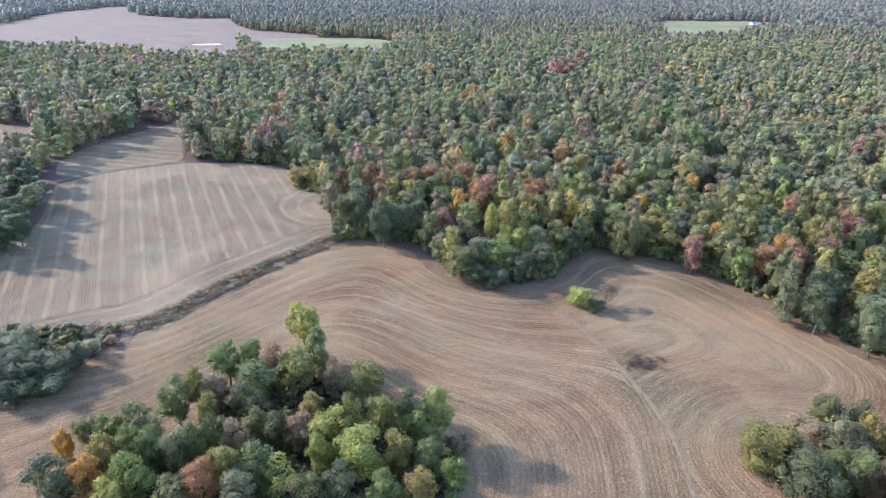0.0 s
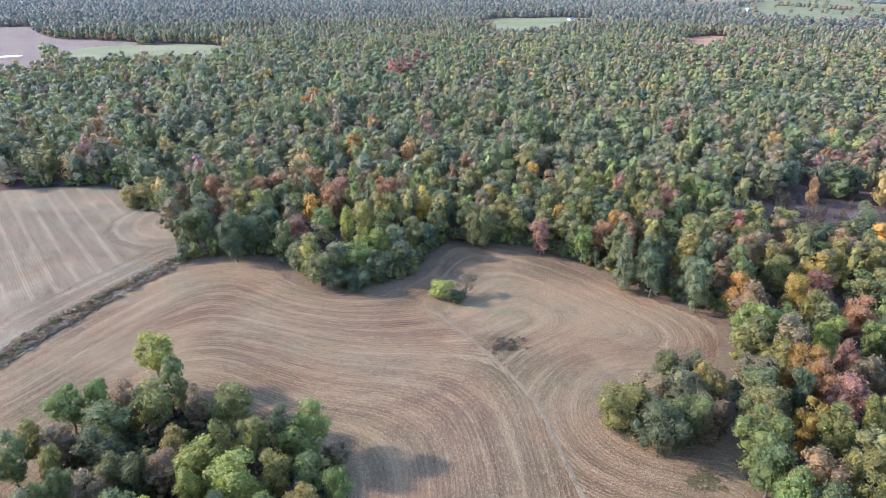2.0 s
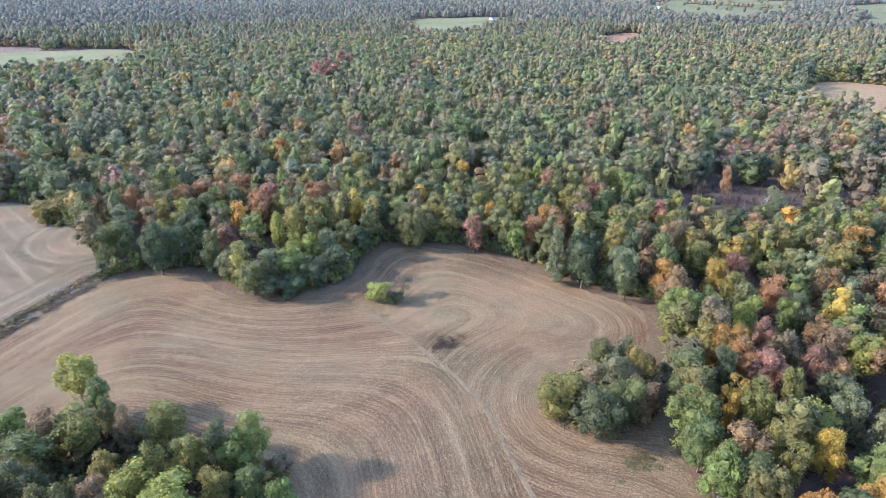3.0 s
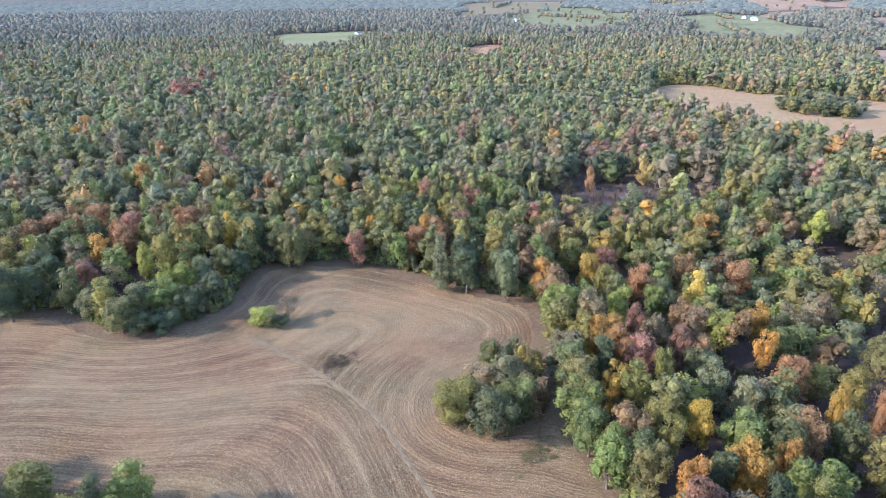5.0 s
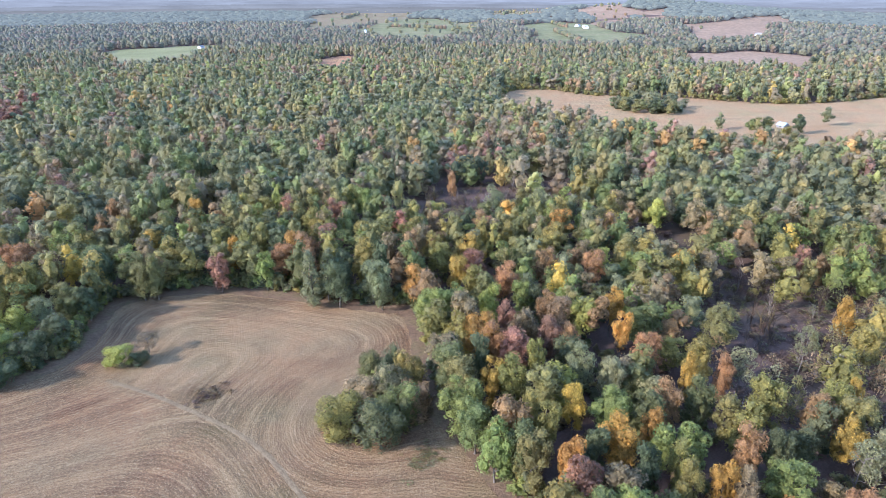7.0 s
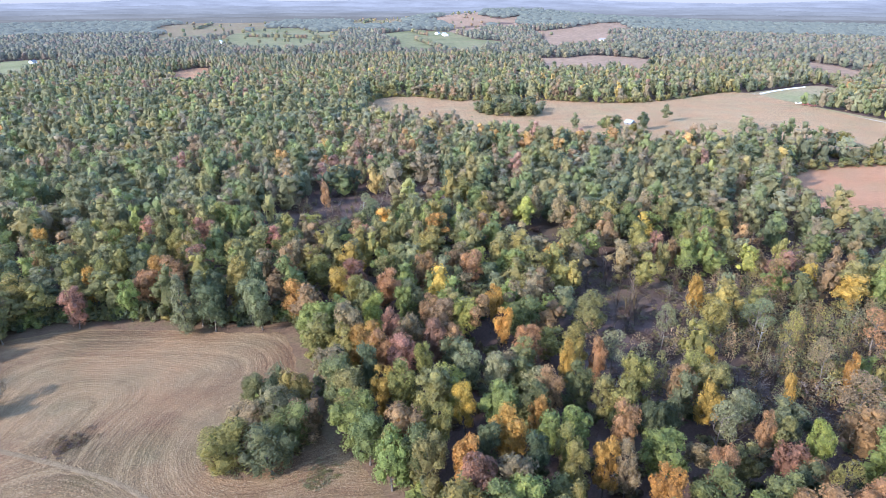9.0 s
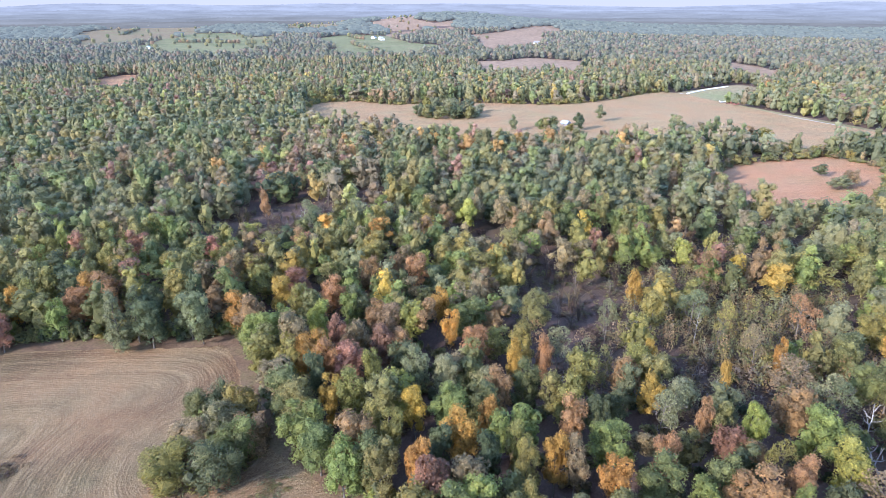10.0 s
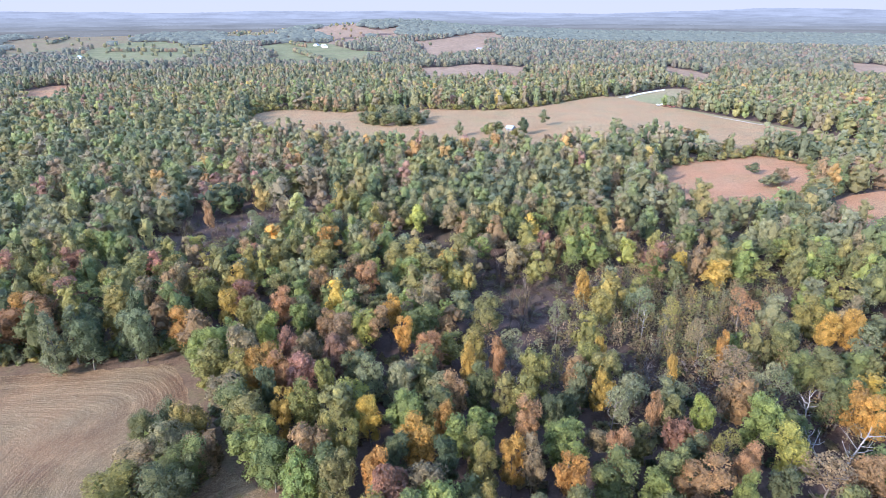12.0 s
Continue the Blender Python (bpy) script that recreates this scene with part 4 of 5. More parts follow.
NAMED += [
    (-20.9, 94.5, 13, 4.8, "broad", "lime"),
    (-13.6, 87.2, 14, 5.1, "broad", "lime"),
    (-20.9, 88.0, 13, 2.5, "broad", "lime"),
    (-25.0, 100.4, 13, 3.0, "broad", "gold"),
    (-11.3, 97.7, 13, 3.3, "broad", "gold"),
    (-16.4, 97.7, 13, 2.4, "broad", "gold"),
    (-7.5, 89.3, 13, 3.1, "broad", "gold"),
    (-1.2, 86.1, 13, 3.6, "broad", "green"),
    (-31.4, 93.8, 13, 3.7, "broad", "green"),
    (-35.2, 95.5, 13, 3.5, "broad", "green"),
    (-41.7, 92.4, 13, 2.4, "broad", "green"),
    (-38.1, 85.1, 13, 3.3, "broad", "gold"),
    (-41.2, 81.1, 13, 3.7, "broad", "rust"),
    (-26.9, 82.3, 13, 3.1, "open", "lime"),
    (-52.7, 90.3, 13, 3.5, "broad", "bright"),
    (-57.2, 91.1, 13, 2.7, "broad", "bright"),
    (-61.1, 88.2, 13, 3.0, "broad", "gold"),
    (-61.4, 82.7, 13, 2.7, "broad", "orange"),
    (-69.3, 90.5, 13, 2.3, "broad", "orange"),
    (-66.8, 93.5, 13, 3.2, "broad", "green"),
]
NAMED += [
    (-62.2, 94.2, 13, 2.6, "broad", "bright"),
    (-66.8, 82.7, 13, 4.9, "broad", "green"),
    (-53.5, 82.6, 13, 4.2, "broad", "bright"),
    (-32.2, 83.7, 13, 3.9, "broad", "green"),
    (-48.2, 89.5, 13, 2.9, "broad", "sage"),
    (-22.2, 78.4, 13, 3.5, "broad", "green"),
    (-33.4, 77.6, 13, 3.8, "broad", "sage"),
    (-16.6, 79.1, 13, 3.7, "broad", "green"),
    (-8.9, 79.0, 13, 3.7, "broad", "bright"),
    (-3.1, 78.9, 13, 3.7, "broad", "gold"),
    (-44.8, 77.7, 13, 3.7, "broad", "green"),
    (-55.2, 77.8, 13, 3.8, "broad", "lime"),
    (-37.6, 92.4, 13, 3.1, "broad", "tan"),
    (-26.2, 94.1, 13, 3.1, "broad", "tan"),
    (-44.7, 91.2, 13, 2.7, "broad", "green"),
    (2.8, 82.2, 13, 2.8, "broad", "bright"),
    (-94.6, 118.9, 9, 4.2, "shrub", "dark"),
    (-91.2, 121.5, 8, 4.2, "shrub", "dark"),
    (-100.7, 121.2, 9, 4.4, "shrub", "dark"),
    (-100.1, 125.5, 8, 4.4, "shrub", "dark"),
]
NAMED += [
    (-87.8, 124.6, 8, 4.6, "shrub", "dark"),
    (-87.7, 117.1, 6, 4.8, "shrub", "dark"),
    (-86.0, 131.6, 5, 2.9, "shrub", "sage"),
    (-103.0, 133.5, 7, 3.8, "shrub", "sage"),
    (-106.7, 132.4, 7, 3.8, "shrub", "sage"),
    (-95.0, 113.5, 6, 5.2, "shrub", "dark"),
    (-83.5, 136.1, 3, 1.9, "shrub", "tan"),
    (-164.2, 237.8, 15, 5.9, "broad", "dark"),
    (-165.8, 229.8, 14, 5.9, "broad", "dark"),
    (-159.7, 235.2, 13, 5.9, "broad", "dark"),
    (-156.8, 210.0, 15, 5.4, "broad", "dark"),
    (-150.5, 206.0, 14, 5.4, "broad", "dark"),
    (-153.1, 213.0, 13, 5.4, "broad", "dark"),
    (-152.9, 221.6, 15, 4.9, "broad", "sage"),
    (-150.9, 226.2, 14, 4.9, "broad", "sage"),
    (-150.0, 189.2, 15, 6.1, "broad", "dark"),
    (-148.9, 197.5, 14, 6.1, "broad", "dark"),
    (-154.8, 191.6, 13, 6.1, "broad", "dark"),
    (-139.8, 193.0, 15, 5.1, "broad", "dark"),
    (-144.9, 192.9, 14, 5.1, "broad", "dark"),
]
NAMED += [
    (-166.7, 230.5, 15, 6.0, "broad", "green"),
    (-176.7, 230.2, 14, 6.0, "broad", "green"),
    (-172.5, 221.1, 13, 6.0, "broad", "green"),
    (-165.7, 228.5, 12, 6.0, "broad", "green"),
    (-174.6, 257.2, 15, 4.7, "broad", "dark"),
    (-171.1, 254.0, 14, 4.7, "broad", "dark"),
    (501.0, 107.0, 15, 4.7, "tall", "sage"),
    (389.0, -39.8, 8, 4.9, "shrub", "green"),
    (372.6, -53.7, 10, 3.6, "open", "tan"),
    (374.9, -50.9, 9, 3.6, "open", "tan"),
    (366.2, -48.6, 6, 5.4, "shrub", "sage"),
    (363.5, -46.9, 8, 4.0, "shrub", "sage"),
    (361.5, -43.3, 7, 4.0, "shrub", "sage"),
    (432.5, -19.6, 11, 5.3, "shrub", "sage"),
    (427.3, -18.2, 10, 5.3, "shrub", "sage"),
    (464.0, -0.9, 13, 4.4, "tall", "tan"),
    (460.2, -3.1, 12, 4.4, "tall", "tan"),
    (494.7, 51.6, 12, 4.1, "tall", "sage"),
    (493.7, 47.6, 11, 4.1, "tall", "sage"),
    (467.6, -8.6, 12, 4.5, "tall", "gold"),
]
NAMED += [
    (470.0, -12.5, 11, 4.5, "tall", "gold"),
    (450.8, -27.7, 9, 4.3, "shrub", "green"),
    (455.1, -28.6, 8, 4.3, "shrub", "green"),
    (454.3, 237.3, 12, 4.9, "shrub", "green"),
    (458.4, 240.1, 11, 4.9, "shrub", "green"),
    (454.7, 222.7, 12, 4.8, "shrub", "green"),
    (455.6, 227.5, 11, 4.8, "shrub", "green"),
    (463.2, 213.2, 12, 4.9, "shrub", "dark"),
    (460.3, 217.2, 11, 4.9, "shrub", "dark"),
    (468.4, 204.0, 12, 4.5, "shrub", "green"),
    (463.9, 204.7, 11, 4.5, "shrub", "green"),
    (486.9, 248.3, 12, 4.8, "shrub", "sage"),
    (483.1, 245.4, 11, 4.8, "shrub", "sage"),
    (493.4, 237.1, 12, 4.4, "shrub", "sage"),
    (492.8, 232.7, 11, 4.4, "shrub", "sage"),
    (484.1, 254.5, 14, 3.7, "tall", "gold"),
    (486.5, 251.6, 13, 3.7, "tall", "gold"),
    (456.2, 113.0, 14, 4.2, "tall", "dark"),
    (460.4, 112.6, 13, 4.2, "tall", "dark"),
    (446.1, 128.4, 12, 4.8, "broad", "green"),
]
NAMED += [
    (449.8, 131.6, 11, 4.8, "broad", "green"),
    (440.8, 132.9, 12, 4.1, "broad", "green"),
    (441.0, 137.0, 11, 4.1, "broad", "green"),
    (435.0, 156.1, 13, 3.8, "tall", "sage"),
    (440.8, 113.9, 9, 3.7, "broad", "gold"),
    (437.4, 115.4, 8, 3.7, "broad", "gold"),
]


NAMED.sort(key=lambda q: math.hypot(q[0], q[1]))
FAR_NAMED = NAMED[280:]
for x, y, h, r, kind, hue in NAMED[:280]:
    plant(x, y, h, r, kind, hue, float(rng.uniform(0, 360)))
taken = [(q[0], q[1], q[3]) for q in NAMED]


def clear_of(x, y, r):
    return all((x - a) ** 2 + (y - b) ** 2 > (0.74 * (r + c)) ** 2 for a, b, c in taken)


def along(line, step, out, seed, closed=False):
    """Places beside a line, a little to its left where out is positive."""
    r = np.random.default_rng(seed)
    places = []
    for (ax, ay), (bx, by) in zip(line, line[1:] + (line[:1] if closed else [])):
        n = math.hypot(bx - ax, by - ay)
        for k in range(int(n / step + r.random())):
            u, w = r.random(), out * r.uniform(0.4, 1.3)
            places.append((ax + u * (bx - ax) - w * (by - ay) / n, ay + u * (by - ay) + w * (bx - ax) / n))
    return np.array(places)


# The other trees of the near woods, and a line of them along the field.
near_x, near_y, near_r = scatter(20, 252, -60, 128, 6.7, 11)
RIM = [(float(a), float(b)) for a, b in MAIN[11:]]
rim = along(rounded(RIM, 2, False), 5.0, 3.0, 21)
near_x, near_y = np.r_[near_x, rim[:, 0]], np.r_[near_y, rim[:, 1]]
order = np.argsort(np.hypot(near_x, near_y))
rest = []
for i in order:
    x, y = float(near_x[i]), float(near_y[i])
    if clear_of(x, y, float(near_r.uniform(2.8, 4.6))):
        rest.append((x, y))

MODELS = {}
for level, (flakes, size, detail, most, bulk, low, wild) in {0: (410, 0.52, 1, 13, 1.05, 0.1, 0.8), 1: (260, 0.56, 1, 8, 1.1, 0.08, 0.7), 2: (34, 1.0, 1, 4, 1.3, 0.15, 0.55),
                                                             3: (14, 1.35, 1, 2, 1.6, 0.2, 0.5), 5: (920, 0.43, 1, 99, 1.0, 0.2, 0.85)}.items():
    MODELS[level] = [crown_shape(kind, 300 + 11 * k + level, flakes, size, detail, most, bulk, 0.02 if level in (1, 2, 3) else low, wild, skirt=level in (1, 2, 3), core=0.86)
                     for k, kind in enumerate(("broad", "tall", "full", "tall", "broad", "full", "tall", "broad"))]
    if level in (0, 5):
        MODELS[level].append(crown_shape("open", 390 + level, 2 * flakes, 0.5, 1, wild=0.6, solid=False))

MODELS[6] = [crown_shape(kind, 360 + 3 * k, 8, 1.6, 1, 1, 1.0, 0.1, 0.5, skirt=True, core=1.0) for k, kind in enumerate(("broad", "full", "broad", "full"))]
MODELS[4] = [dome_shape(700 + k, 1, 3, 2.6) for k in range(8)]

# Farthest woods: haze painted as a blue-grey emission over a dark base.
DISTANT_HAZE, dt, db = material("distance", 1.0, 0.0)
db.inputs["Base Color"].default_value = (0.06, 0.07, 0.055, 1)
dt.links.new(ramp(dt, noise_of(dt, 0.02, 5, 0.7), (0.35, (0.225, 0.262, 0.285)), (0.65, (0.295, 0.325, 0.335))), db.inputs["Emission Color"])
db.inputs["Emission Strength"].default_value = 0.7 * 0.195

WOODS = "mixed autumn woodland, mostly olive green with rust and gold"
rx, ry = np.array(rest).T
fx, fy = np.array([q[:2] for q in FAR_NAMED]).T
wood_mesh((fx, fy, np.random.default_rng(6)), MODELS[0], ((1, 1), (1, 1)), "woodland", "scattered trees of mixed autumn colours", own=[(q[2], q[3], q[5]) for q in FAR_NAMED])
close = np.hypot(rx, ry) < 152
wood_mesh((rx[close], ry[close], np.random.default_rng(4)), MODELS[5], ((12, 17), (3.0, 4.7)), "woodland", WOODS, 1.18)
wood_mesh((rx[~close], ry[~close], np.random.default_rng(5)), MODELS[0], ((13, 18), (3.4, 5.4)), "woodland", WOODS, 1.2)
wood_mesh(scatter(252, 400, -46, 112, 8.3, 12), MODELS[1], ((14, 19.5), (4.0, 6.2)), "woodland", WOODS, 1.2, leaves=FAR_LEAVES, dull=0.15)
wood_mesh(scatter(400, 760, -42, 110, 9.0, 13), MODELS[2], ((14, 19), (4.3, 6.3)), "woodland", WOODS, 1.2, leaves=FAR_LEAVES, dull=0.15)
# Muted mix that imitates haze over the far woods.
HAZE_HUES = ("green", "sage", "olive", "dark", "sage", "green", "dun", "gold", "olive", "brown")
wood_mesh(scatter(760, 1000, -40, 108, 9.2, 14), MODELS[3], ((13, 18), (4.2, 6.2)), "woodland", WOODS + ", far off", 1.0, HAZE_HUES, leaves=FAR_LEAVES, dull=0.2)
# Haze painted in: greyed leaves with a bluish glow, stronger farther out.
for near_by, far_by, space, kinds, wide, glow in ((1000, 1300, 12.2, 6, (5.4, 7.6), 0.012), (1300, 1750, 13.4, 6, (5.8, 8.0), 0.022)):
    hazy = leaf_material("hazed_leaves", False, 0.5)
    haze_glow(hazy, HAZE_BLUE, glow)
    ob = wood_mesh(scatter(near_by, far_by, -40, 108, space, 15), MODELS[kinds], ((12, 17), wide), "backdrop", "distant autumn woods with haze painted into their colour", 0.8, HAZE_HUES, leaves=hazy, dull=0.3)
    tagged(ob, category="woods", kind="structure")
lone = np.random.default_rng(18).uniform((300, 100), (2400, 2200), (9000, 2))
some = np.zeros(len(lone), bool)
for p, share in zip(OPEN[11:], (0, 0, 0.10, 0.10, 0.03, 0.03, 0.03, 0, 0.04, 0.14, 0.14, 0, 0, 0)):
    some |= inside(p, lone[:, 0], lone[:, 1]) & (np.random.default_rng(19).random(len(lone)) < share)
lone = lone[some]
# The same glowing haze leaves serve the lone trees and hedgerows.
wood_mesh((lone[:, 0], lone[:, 1], np.random.default_rng(20)), MODELS[4], ((6, 12), (3.0, 6.0)), "field_trees", "scattered trees and hedgerows in far pasture", 0.8, HAZE_HUES, leaves=hazy)
rows_of_trees = np.concatenate([along([a, b], 9.0, 5.0, 80 + k) for k, (a, b) in enumerate((((950.0, 560.0), (1190.0, 800.0)), ((1020.0, 880.0), (1240.0, 1080.0)), ((1130.0, 1000.0), (1080.0, 1210.0)),
                                                                                          ((1250.0, 1600.0), (1520.0, 1860.0)), ((1700.0, 1350.0), (2000.0, 1550.0)), ((1300.0, 840.0), (1420.0, 960.0))))])
wood_mesh((rows_of_trees[:, 0], rows_of_trees[:, 1], np.random.default_rng(90)), MODELS[4], ((6, 12), (4.0, 7.0)), "hedgerows", "far hedgerows between pastures", 0.8, HAZE_HUES, leaves=hazy)
far_woods = wood_mesh(scatter(1750, 2500, -40, 108, 26.0, 16), MODELS[4], ((11, 16), (12.0, 17.0)), "backdrop", "distant woods, haze painted as blue-grey glow")
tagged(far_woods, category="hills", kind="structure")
far_woods.data.materials[0] = DISTANT_HAZE

copse = np.random.default_rng(70).uniform((445, 190), (545, 270), (170, 2))
copse = copse[inside([(450, 238), (458, 214), (473, 196), (500, 205), (530, 232), (520, 252), (490, 262), (465, 255)], copse[:, 0], copse[:, 1])]
wood_mesh((copse[:, 0], copse[:, 1], np.random.default_rng(71)), MODELS[1], ((7, 11), (3.4, 5.2)), "copse", "round copse of dull green trees in the stubble field", hues=("green", "sage", "dark", "green", "olive"), leaves=FAR_LEAVES, dull=0.15)

# Brush: along the wood's edge, in the ditch, and in the glades.
BRUSH = [crown_shape("shrub", 500 + k, 44, 1.5, 1, 3, 1.2, wild=0.8, core=0.85) for k in range(4)]
WEEDS = [crown_shape("shrub", 520 + k, 24, 2.0, 1, wild=1.0, solid=False) for k in range(4)]


def brush(places, height, width, label, name="brush", tone=1.0, hues=("green", "tan", "gold", "dark", "rust"), models=None):
    return wood_mesh((places[:, 0], places[:, 1], np.random.default_rng(len(places))), models or BRUSH, (height, width), name, label, tone, hues)


brush(np.concatenate([along(rounded(RIM, 2, False), 0.8, 1.8, 22), along(OPEN[1][30:50], 2.0, -2.0, 23)]), (2.5, 8.0), (1.3, 2.7), "leafy brush along the wood's edge", hues=("green", "bright", "dark", "sage", "gold"))
q = np.concatenate([along(OPEN[k], 2.4, -3.0, 40 + k, True) for k in (8, 9)])
brush(q[from_line(ROADSIDE, q[:, 0], q[:, 1])[0] > 12], (3.5, 8.5), (2.0, 3.8), "leafy brush along far field edges", hues=("green", "sage", "olive", "gold", "dun"))
ditch = rounded([(float(a), float(b)) for a, b in DITCH], 2, False)
brush(np.concatenate([along(ditch, 0.6, 2.6, 24), along(ditch, 0.6, -2.6, 25)]), (0.5, 1.5), (0.8, 1.6), "brown weedy brush beside the ditch", hues=("dun", "twig", "dun", "wine", "brown"), tone=0.95, models=WEEDS)
brush(along(ditch, 0.9, 0.8, 26), (0.8, 2.2), (0.8, 1.7), "green and brown bushes along the ditch", hues=("green", "olive", "dun", "wine", "dun", "brown"), tone=1.0, models=WEEDS)
glade = np.concatenate([np.c_[cx + size * 1.1 * q[:, 0], cy + size * 1.1 * q[:, 1]] for cx, cy, size, loss in GLADES for q in [np.random.default_rng(int(cx)).uniform(-1, 1, (int(size * size * 0.30), 2))]])
# Sun and shade go into the scrub's tint: paler where sunny, darker elsewhere.
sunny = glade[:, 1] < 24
brush(glade[~sunny], (0.6, 2.4), (0.8, 1.7), "low brown scrub, toned darker for shaded glades", hues=("bramble", "bramble", "dun", "bramble", "olive", "bramble", "sage"), tone=0.9, models=WEEDS)
brush(glade[sunny], (0.8, 3.6), (0.8, 1.7), "tan and olive scrub, toned lighter for the sunny glade", hues=("dun", "tan", "olive", "brown", "sage", "twig", "dun"), tone=1.1, models=WEEDS)

q = np.random.default_rng(36).uniform((75, -50), (215, 195), (1400, 2))
q = q[wooded(q[:, 0], q[:, 1], np.random.default_rng(37))]
brush(q, (1.2, 4.5), (1.0, 2.2), "leafy undergrowth between the woodland trees", hues=("green", "sage", "olive", "dun", "dark"), tone=0.95)


def sapling(seed):
    """A leafless young tree or shrub: thin stems and twigs."""
    r = random.Random(seed)
    v, f = [], []
    for s in range(3):
        lean = Vector((r.uniform(-1.6, 1.6), r.uniform(-1.6, 1.6), REF_H * r.uniform(0.6, 1.0)))
        tube(v, f, ((0, 0, -0.3), lean * 0.5, lean), (0.22, 0.15, 0.05), 3)
        for k in range(7):
            base = lean * r.uniform(0.2, 0.95)
            a, out = r.uniform(0, 6.283), r.uniform(0.5, 1.0) * REF_R * 0.8
            tube(v, f, (base, base + Vector((out * math.cos(a), out * math.sin(a), out * r.uniform(0.8, 2.2)))), (0.12, 0.04), 3)
    v = np.array([tuple(p) for p in v])
    quads = np.array([q for q in f if len(q) == 4])
    return v, np.array([q for q in f if len(q) == 3]), quads


SCRUB = [crown_shape("tall", 540 + k, 150, 0.62, 1, wild=0.9, solid=False) for k in range(5)]
q = np.random.default_rng(38).normal(size=(430, 2)) * (24, 25) + (178, -6)
q = q[(np.hypot(q[:, 0] - 168, q[:, 1] - 42) > 20) & (np.hypot(q[:, 0], q[:, 1]) > 125)]
wood_mesh((q[:, 0], q[:, 1], np.random.default_rng(39)), SCRUB, ((5, 12), (1.3, 2.6)), "young_trees", "thin young trees with olive, tan and rusty leaves in the glade", hues=("olive", "sage", "dun", "gold", "green", "brown", "tan", "sage"), tone=1.25)
SAPLINGS = [sapling(60 + k) for k in range(4)]
q = np.concatenate([np.c_[cx + size * q[:, 0], cy + size * q[:, 1]] for cx, cy, size, loss in GLADES for q in [np.random.default_rng(int(cx) + 5).uniform(-1, 1, (int(size * size * 0.03), 2))]])
wood_mesh((q[:, 0], q[:, 1], np.random.default_rng(61)), SAPLINGS, ((3.5, 10.0), (1.6, 3.6)), "saplings", "leafless grey-brown saplings and twigs in the glades", hues=("twig", "dun", "bramble"), tone=0.75)
q = np.random.default_rng(31).normal(size=(46, 2)) * (2.6, 1.5)
brush(q + (50.6, 126.4), (0.3, 1.1), (0.5, 1.1), "dry brown brush patch in the stubble", hues=("dun", "brown", "bramble"), tone=0.75, models=WEEDS)
around = along(rounded([(float(a), float(b)) for a, b in ISLAND], 2), 0.8, -1.0, 27, True)
brush(around, (0.7, 2.2), (0.9, 1.8), "brownish brush round the tree island", hues=("tan", "gold", "sage", "rust", "dun"), models=WEEDS)
q = np.random.default_rng(29).uniform((60, 82), (89, 101), (190, 2))
brush(q[inside([(float(a), float(b)) for a, b in ISLAND], q[:, 0], q[:, 1])], (4.0, 8.5), (1.6, 3.0), "leafy thicket on the tree island", hues=("green", "olive", "sage", "bright", "dun", "brown"), tone=1.1)
q = np.random.default_rng(34).normal(size=(110, 2)) * (3.2, 2.2) + (-90.0, 141.0)
brush(q, (0.6, 1.6), (0.7, 1.5), "grey-brown scrub at the end of the hedge", hues=("twig", "dun", "wine", "sage"), tone=0.9, models=WEEDS)
q = np.random.default_rng(33).uniform((-150, 100), (-83, 144), (420, 2))
brush(q[inside([(float(a), float(b)) for a, b in HEDGE], q[:, 0], q[:, 1])], (2.0, 6.0), (1.2, 2.6), "leafy brush in the hedge", hues=("green", "dark", "sage", "gold"))
q = np.random.default_rng(32).uniform((-75, 50), (5, 130), (900, 2))
brush(q[inside([(float(a), float(b)) for a, b in CLUMP], q[:, 0], q[:, 1])], (2.0, 7.0), (1.3, 2.6), "leafy undergrowth in the near clump", hues=("green", "gold", "dark", "tan", "green"))
around = along(rounded([(float(a), float(b)) for a, b in CLUMP], 2), 1.2, -0.5, 28, True)
brush(around, (0.8, 3.0), (1.0, 2.0), "leafy brush round the near clump", hues=("green", "gold", "dark", "tan"))


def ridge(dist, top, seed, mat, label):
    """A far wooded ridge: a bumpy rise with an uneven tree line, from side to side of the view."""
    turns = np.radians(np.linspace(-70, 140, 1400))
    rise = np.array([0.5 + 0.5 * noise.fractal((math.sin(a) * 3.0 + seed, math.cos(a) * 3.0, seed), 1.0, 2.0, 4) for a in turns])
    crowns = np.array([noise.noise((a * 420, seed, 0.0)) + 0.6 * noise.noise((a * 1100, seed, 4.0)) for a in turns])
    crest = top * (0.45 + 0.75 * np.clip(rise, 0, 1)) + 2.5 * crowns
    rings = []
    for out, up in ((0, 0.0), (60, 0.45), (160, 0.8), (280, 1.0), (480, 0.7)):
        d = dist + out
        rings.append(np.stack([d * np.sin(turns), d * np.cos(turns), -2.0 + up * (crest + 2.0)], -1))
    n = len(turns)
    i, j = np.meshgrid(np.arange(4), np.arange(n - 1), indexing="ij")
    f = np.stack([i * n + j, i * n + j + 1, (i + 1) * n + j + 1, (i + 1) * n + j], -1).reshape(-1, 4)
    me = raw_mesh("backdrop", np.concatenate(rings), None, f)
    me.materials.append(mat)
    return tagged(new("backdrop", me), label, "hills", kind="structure")


